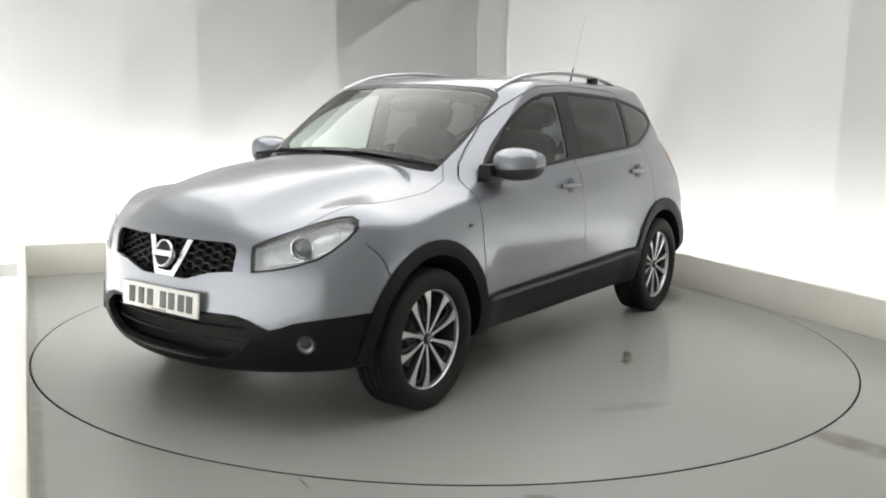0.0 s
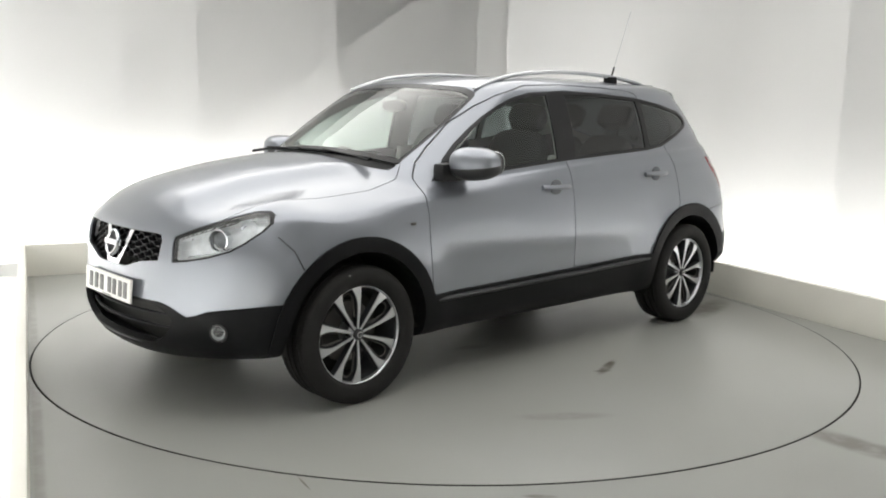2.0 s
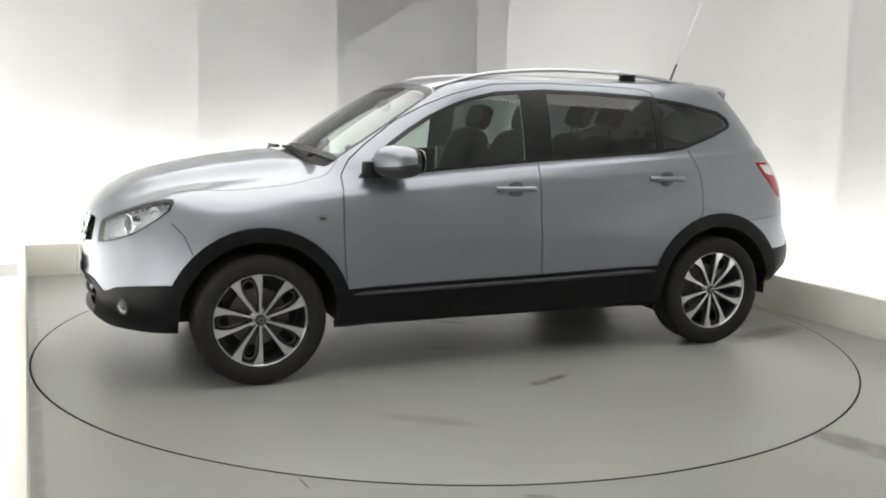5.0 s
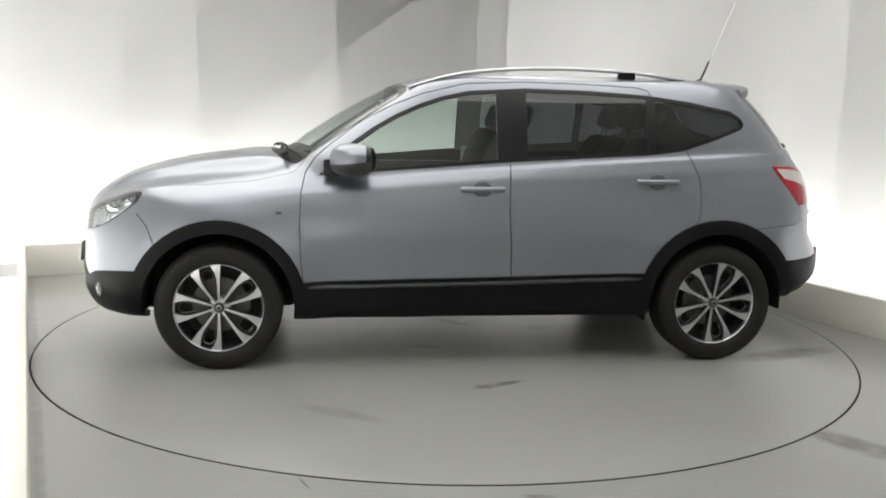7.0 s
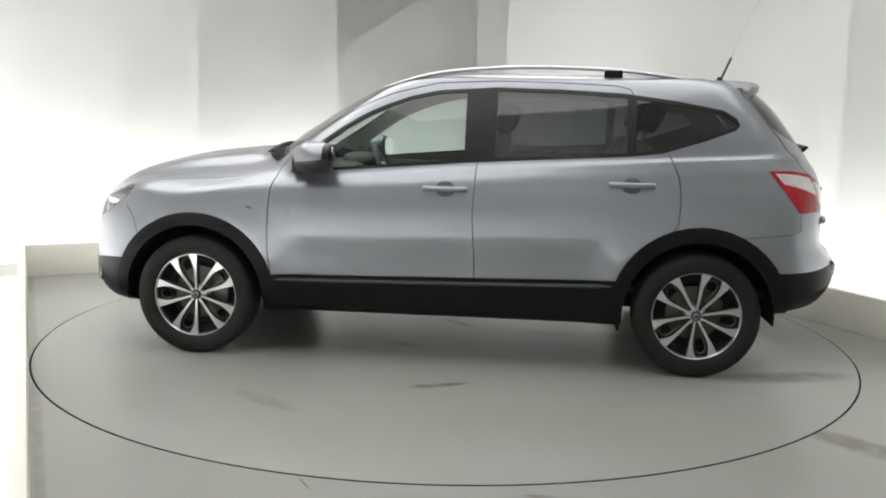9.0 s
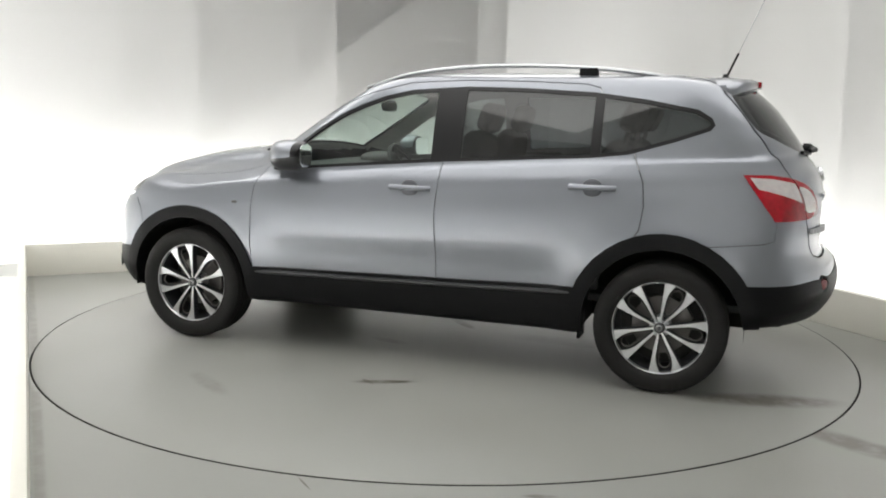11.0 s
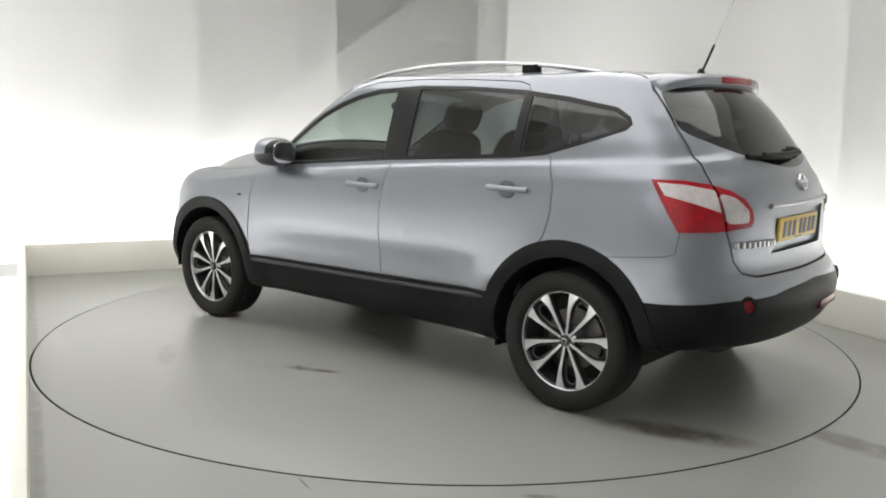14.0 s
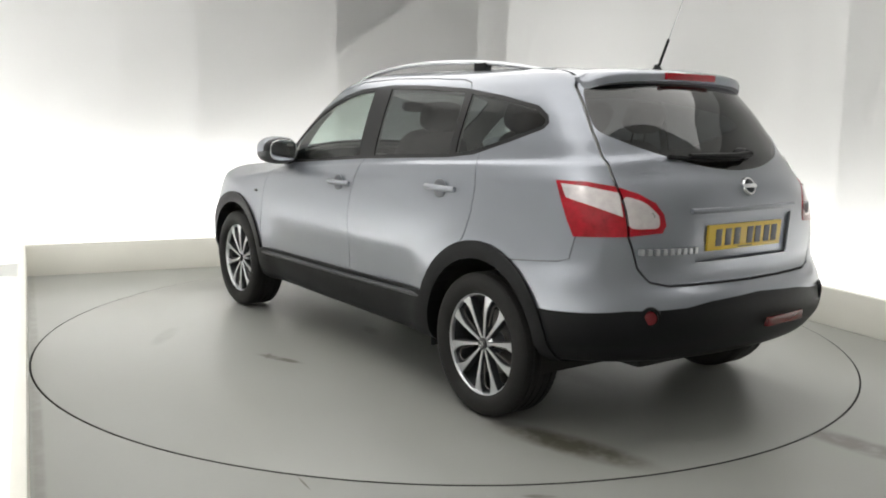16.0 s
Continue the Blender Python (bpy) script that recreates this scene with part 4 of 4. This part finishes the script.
sp = part("spoiler", spoiler(), M_PAINT, car, "painted roof spoiler", angle=50)
part("brake_light", box(-1.788, -1.74, -0.178, 0.162, 1.553, 1.585, 0.005), M_REDLENS, sp, "red high-level brake light")
wp = part("rear_wiper", tube([(-2.072, -0.075, 1.232), (-2.086, 0.03, 1.226), (-2.070, 0.20, 1.226), (-2.050, 0.30, 1.228)], 0.022, 8, squash=0.8, taper=lambda f: 1.0 - 0.5 * f), M_BLACK, car, "black rear wiper")
part("wiper_pivot", lathe([(0.001, 0.03), (0.024, 0.028), (0.030, 0.012), (0.030, -0.02)], 20), M_BLACK, wp, m=pose(-2.050, -0.05, 1.228, 0, 0, 90))
part("wiper_blade", tube([(-2.062, -0.02, 1.212), (-2.058, 0.15, 1.210), (-2.035, 0.30, 1.214), (-2.008, 0.39, 1.220)], 0.011, 6), M_BLACK, wp)
for sg in (1, -1):
    part("rear_reflector", lathe([(0.001, 0.010), (0.026, 0.008), (0.030, 0.0), (0.030, -0.02)], 24), M_REDSHADE, car, "round red reflector", m=pose(-2.146, sg * 0.606, 0.578, 0, 0, 90 - sg * 40))
    part("reflector_ring", lathe([(0.030, -0.02), (0.032, 0.008), (0.044, 0.005), (0.048, -0.03)], 24), M_BLACK, car, m=pose(-2.144, sg * 0.604, 0.578, 0, 0, 90 - sg * 40))
part("rear_fog_lamp", box(-0.014, 0.03, -0.15, 0.15, -0.022, 0.022, 0.010), M_REDSHADE, car, "red rear fog lamp", m=pose(-2.232, -0.19, 0.505, 0, 0, 4))

# bulbs behind the clear parts of the tail lamps
for sg in (1, -1):
    for x, y, z, r, turn in ((-2.054, 0.549, 0.975, 0.026, 49), (-1.930, 0.690, 1.046, 0.024, 49)):
        part("lamp_bulb", lathe([(0.001, 0.0), (r * 0.8, 0.002), (r, 0.006), (r * 1.15, 0.004), (r * 1.15, -0.02)], 24), M_BULB, car, "grey reversing lamp bowl", m=pose(x - 0.004, sg * (y + 0.004), z, 0, 0, sg * turn))

# ------------------------------------------------------------------ roof rails, aerial
for sg in (1, -1):
    keys = [(0.37, sg * 0.566, 1.520), (0.10, sg * 0.556, 1.598), (-0.25, sg * 0.552, 1.638), (-0.60, sg * 0.545, 1.647), (-0.95, sg * 0.535, 1.635), (-1.22, sg * 0.520, 1.608), (-1.42, sg * 0.50, 1.578)]
    rail = part("roof_rail", tube(smooth_curve(keys, 36), 0.016, 10, squash=0.75, taper=lambda f: 0.55 + 0.45 * min(1, 5 * f, 5 * (1 - f))), M_SATIN, car, "satin silver roof rail")
    part("rail_foot", box(-0.965, -0.865, sg * 0.534 - 0.019, sg * 0.534 + 0.019, 1.575, 1.638, 0.008), M_BLACK, rail, "black rail foot")
    part("rail_foot", box(-1.42, -1.24, sg * 0.508 - 0.020, sg * 0.508 + 0.020, 1.555, 1.603, 0.012), M_SATIN, rail)
base = Vector((-1.592, 0.012, 1.600))
b = lathe([(0.001, 0.034), (0.012, 0.032), (0.020, 0.015), (0.030, 0.004), (0.034, -0.02)], 20, "Z")
aer = part("aerial", b, M_BLACK, car, "thin black whip aerial", m=pose(*base, 0, 0, 0))
way = Vector((-0.38, 0, 0.925))
part("aerial_mast", tube([way * 0.02, way * 0.16], 0.0065, 8), M_BLACK, aer)
part("aerial_whip", tube([way * 0.16, way * 0.62], 0.0022, 6), M_SATIN, aer)

# ------------------------------------------------------------------ mirrors, handles, wipers, side badges


def blob(rx, ry, rz, e=2.6, nu=28, nv=16):
    """A rounded solid between an ellipsoid and a box."""
    b = bmesh.new()

    def sp(c):
        return math.copysign(abs(c) ** (2 / e), c)

    rows = []
    for i in range(1, nv):
        a = -math.pi / 2 + math.pi * i / nv
        rows.append([b.verts.new((rx * sp(math.cos(a)) * sp(math.cos(t)), ry * sp(math.cos(a)) * sp(math.sin(t)), rz * sp(math.sin(a)))) for t in (2 * math.pi * k / nu for k in range(nu))])
    lo, hi = b.verts.new((0, 0, -rz)), b.verts.new((0, 0, rz))
    for a, c in zip(rows, rows[1:]):
        for k in range(nu):
            b.faces.new((a[k], a[(k + 1) % nu], c[(k + 1) % nu], c[k]))
    for k in range(nu):
        b.faces.new((lo, rows[0][(k + 1) % nu], rows[0][k]))
        b.faces.new((hi, rows[-1][k], rows[-1][(k + 1) % nu]))
    return b


for sg in (1, -1):
    def housing(grow):
        h = blob(0.120 * grow, 0.126 * grow, 0.086 * grow)
        for v in h.verts:
            if v.co.x < -0.090:
                v.co.x = -0.090 + (v.co.x + 0.090) * 0.15
            if v.co.x > 0:
                v.co.x *= 1 - 0.35 * sstep(0.0, 0.12, v.co.y)
            v.co.x -= 0.05 * abs(v.co.y + 0.12)
            v.co.z *= 1 - 0.9 * max(0, v.co.y)
        return h

    b = housing(1.0)
    b.transform(Matrix.Scale(sg, 4, Vector((0, 1, 0))))
    bmesh.ops.recalc_face_normals(b, faces=b.faces[:])
    mir = part("door_mirror", b, M_PAINT, car, "painted door mirror with a black lower half", m=pose(0.690, sg * 0.914, 1.130))
    b = housing(1.012)
    bmesh.ops.bisect_plane(b, geom=b.verts[:] + b.edges[:] + b.faces[:], plane_co=(0, 0, -0.012), plane_no=(0.12, 0, 1), clear_outer=True)
    b.transform(Matrix.Scale(sg, 4, Vector((0, 1, 0))))
    bmesh.ops.recalc_face_normals(b, faces=b.faces[:])
    part("mirror_lower", b, M_SATINBLACK, mir, "dark mirror underside")
    part("mirror_foot", box(0.0, 0.15, -0.155 if sg > 0 else 0.075, -0.075 if sg > 0 else 0.155, -0.095, 0.000, 0.022), M_GLOSSBLACK, mir)
    b = housing(1.006)
    bmesh.ops.bisect_plane(b, geom=b.verts[:] + b.edges[:] + b.faces[:], plane_co=(-0.070, 0, 0), plane_no=(1, 0, 0), clear_outer=True)
    b.transform(Matrix.Scale(sg, 4, Vector((0, 1, 0))))
    bmesh.ops.recalc_face_normals(b, faces=b.faces[:])
    part("mirror_bezel", b, M_GLOSSBLACK, mir, "black mirror bezel")
    part("mirror_glass", blob(0.004, 0.100, 0.064, 3.0), M_MIRROR, mir, m=pose(-0.1055, -0.004 * sg, 0.002, 0, 0, 9 * sg))
    for hx, hz, hy in ((-0.022, 0.974, 0.860), (-1.016, 1.022, 0.857)):
        # a shallow disc; the recess shade is in its colour
        b = blob(0.050, 0.009, 0.046, 2.2)
        cup = part("handle_cup", b, M_PAINTSHADE, car, "darkened disc for the shade in the handle recess", m=pose(hx, sg * (hy + 0.002), hz + 0.002))
        pts = [(dx, sg * (0.002 + 0.013 * (1 - (dx / 0.118) ** 4)), 0.004 + 0.002 * dx) for dx in np.linspace(-0.118, 0.118, 15)]
        part("door_handle", tube(pts, 0.0125, 10, squash=1.15), M_PAINT, car, "painted pull handle", m=pose(hx, sg * hy, hz))
    part("wing_badge", box(1.055, 1.085, sg * 0.886 - 0.004, sg * 0.886 + 0.004, 0.838, 0.852, 0.003), M_STEEL, car, "small chrome wing badge")
for y0, y1, x0, z0 in ((0.50, -0.10, 1.02, 1.158), (-0.05, -0.62, 1.06, 1.162)):
    pts = smooth_curve([(x0 + 0.05 - 0.12 * y * y, y, z0 + 0.008 - 0.10 * y * y) for y in np.linspace(y0, y1, 5)], 14)
    wp = part("wiper", tube(pts, 0.009, 6), M_BLACK, car, "black windscreen wiper")
    part("wiper_arm", tube([pts[0] + Vector((0.020, 0.01, -0.004)), pts[3] + Vector((0.018, 0, 0.004)), pts[8] + Vector((0.006, 0, 0.012))], 0.009, 6, squash=0.6), M_BLACK, wp)

# ------------------------------------------------------------------ cabin
part("cabin_floor", box(-1.95, 0.95, -0.70, 0.70, 0.41, 0.45, 0.01), M_TRIM, car)
b = box(0.62, 1.02, -0.70, 0.70, 0.72, 1.055, 0.06)
part("dashboard", b, M_TRIM, car, "dark plastic dashboard")
part("dial_hood", blob(0.12, 0.19, 0.05), M_TRIM, car, m=pose(0.68, -0.36, 1.06))
part("centre_console", box(-0.1, 0.65, -0.13, 0.13, 0.45, 0.80, 0.04), M_TRIM, car)
st = lathe([(0.172, 0.0), (0.176, 0.012), (0.186, 0.016), (0.196, 0.010), (0.198, 0.0), (0.194, -0.012), (0.182, -0.015), (0.172, 0.0)], 48, "Z")
sw = part("steering_wheel", st, M_TRIM, car, "dark three-spoke steering wheel", m=pose(0.50, -0.36, 0.99, 0, -62, 0))
part("steering_hub", blob(0.075, 0.065, 0.03), M_SATIN, sw, m=pose(0, 0, -0.02))
for a in (0, 180, 270):
    part("steering_spoke", box(0.05, 0.18, -0.016, 0.016, -0.012, 0.004, 0.004), M_TRIM, sw, m=pose(0, 0, 0, 0, 0, a + 90))


def seat(x, y, w=0.25, recline=20, zb=0.50, back=0.34):
    b = blob(0.26, w, 0.10, 4)
    s = part("seat", b, M_CLOTH, car, "dark cloth seat", m=pose(x, y, zb + 0.12))
    part("backrest", blob(0.085, w * 0.96, back, 4), M_CLOTH, s, m=pose(-0.27, 0, 0.34, 0, -recline, 0))
    part("headrest", blob(0.055, 0.135, 0.085, 3.4), M_CLOTH, s, m=pose(-0.43, 0, 0.74, 0, -recline, 0))
    part("headrest_post", tube([(-0.38, -0.05, 0.58), (-0.41, -0.05, 0.70)], 0.007, 6), M_STEEL, s)
    part("headrest_post", tube([(-0.38, 0.05, 0.58), (-0.41, 0.05, 0.70)], 0.007, 6), M_STEEL, s)
    return s


seat(0.10, 0.36)
seat(0.10, -0.36)
for y in (0.42, 0.0, -0.42):
    seat(-0.72, y, 0.205, 24, 0.52, 0.29)
part("load_floor", box(-1.95, -1.15, -0.62, 0.62, 0.70, 0.84, 0.03), M_TRIM, car, "dark folded seats and load floor")
part("interior_mirror", blob(0.02, 0.11, 0.035, 3), M_TRIM, car, "dark interior mirror", m=pose(0.47, 0, 1.42))
for sg in (1, -1):
    part("door_card", box(-1.05, 0.80, sg * 0.745 - 0.02, sg * 0.745 + 0.02, 0.48, 1.045, 0.015), M_TRIM, car, "dark inner door card")
    part("belt_pillar", box(-0.26, -0.15, sg * 0.70 - 0.03, sg * 0.70 + 0.02, 0.5, 1.15, 0.02), M_LINER, car)
# ------------------------------------------------------------------ what moves


def motions():
    walk(turntable, [(t, pose(0, 0, PROUD, 0, 0, a)) for t, a in TURN])
    walk(car, [(t, pose(0, 0, 0, 0, 0, a) @ pose(*CAR_AT, 0, 0, HEADING)) for t, a in TURN])


motions()
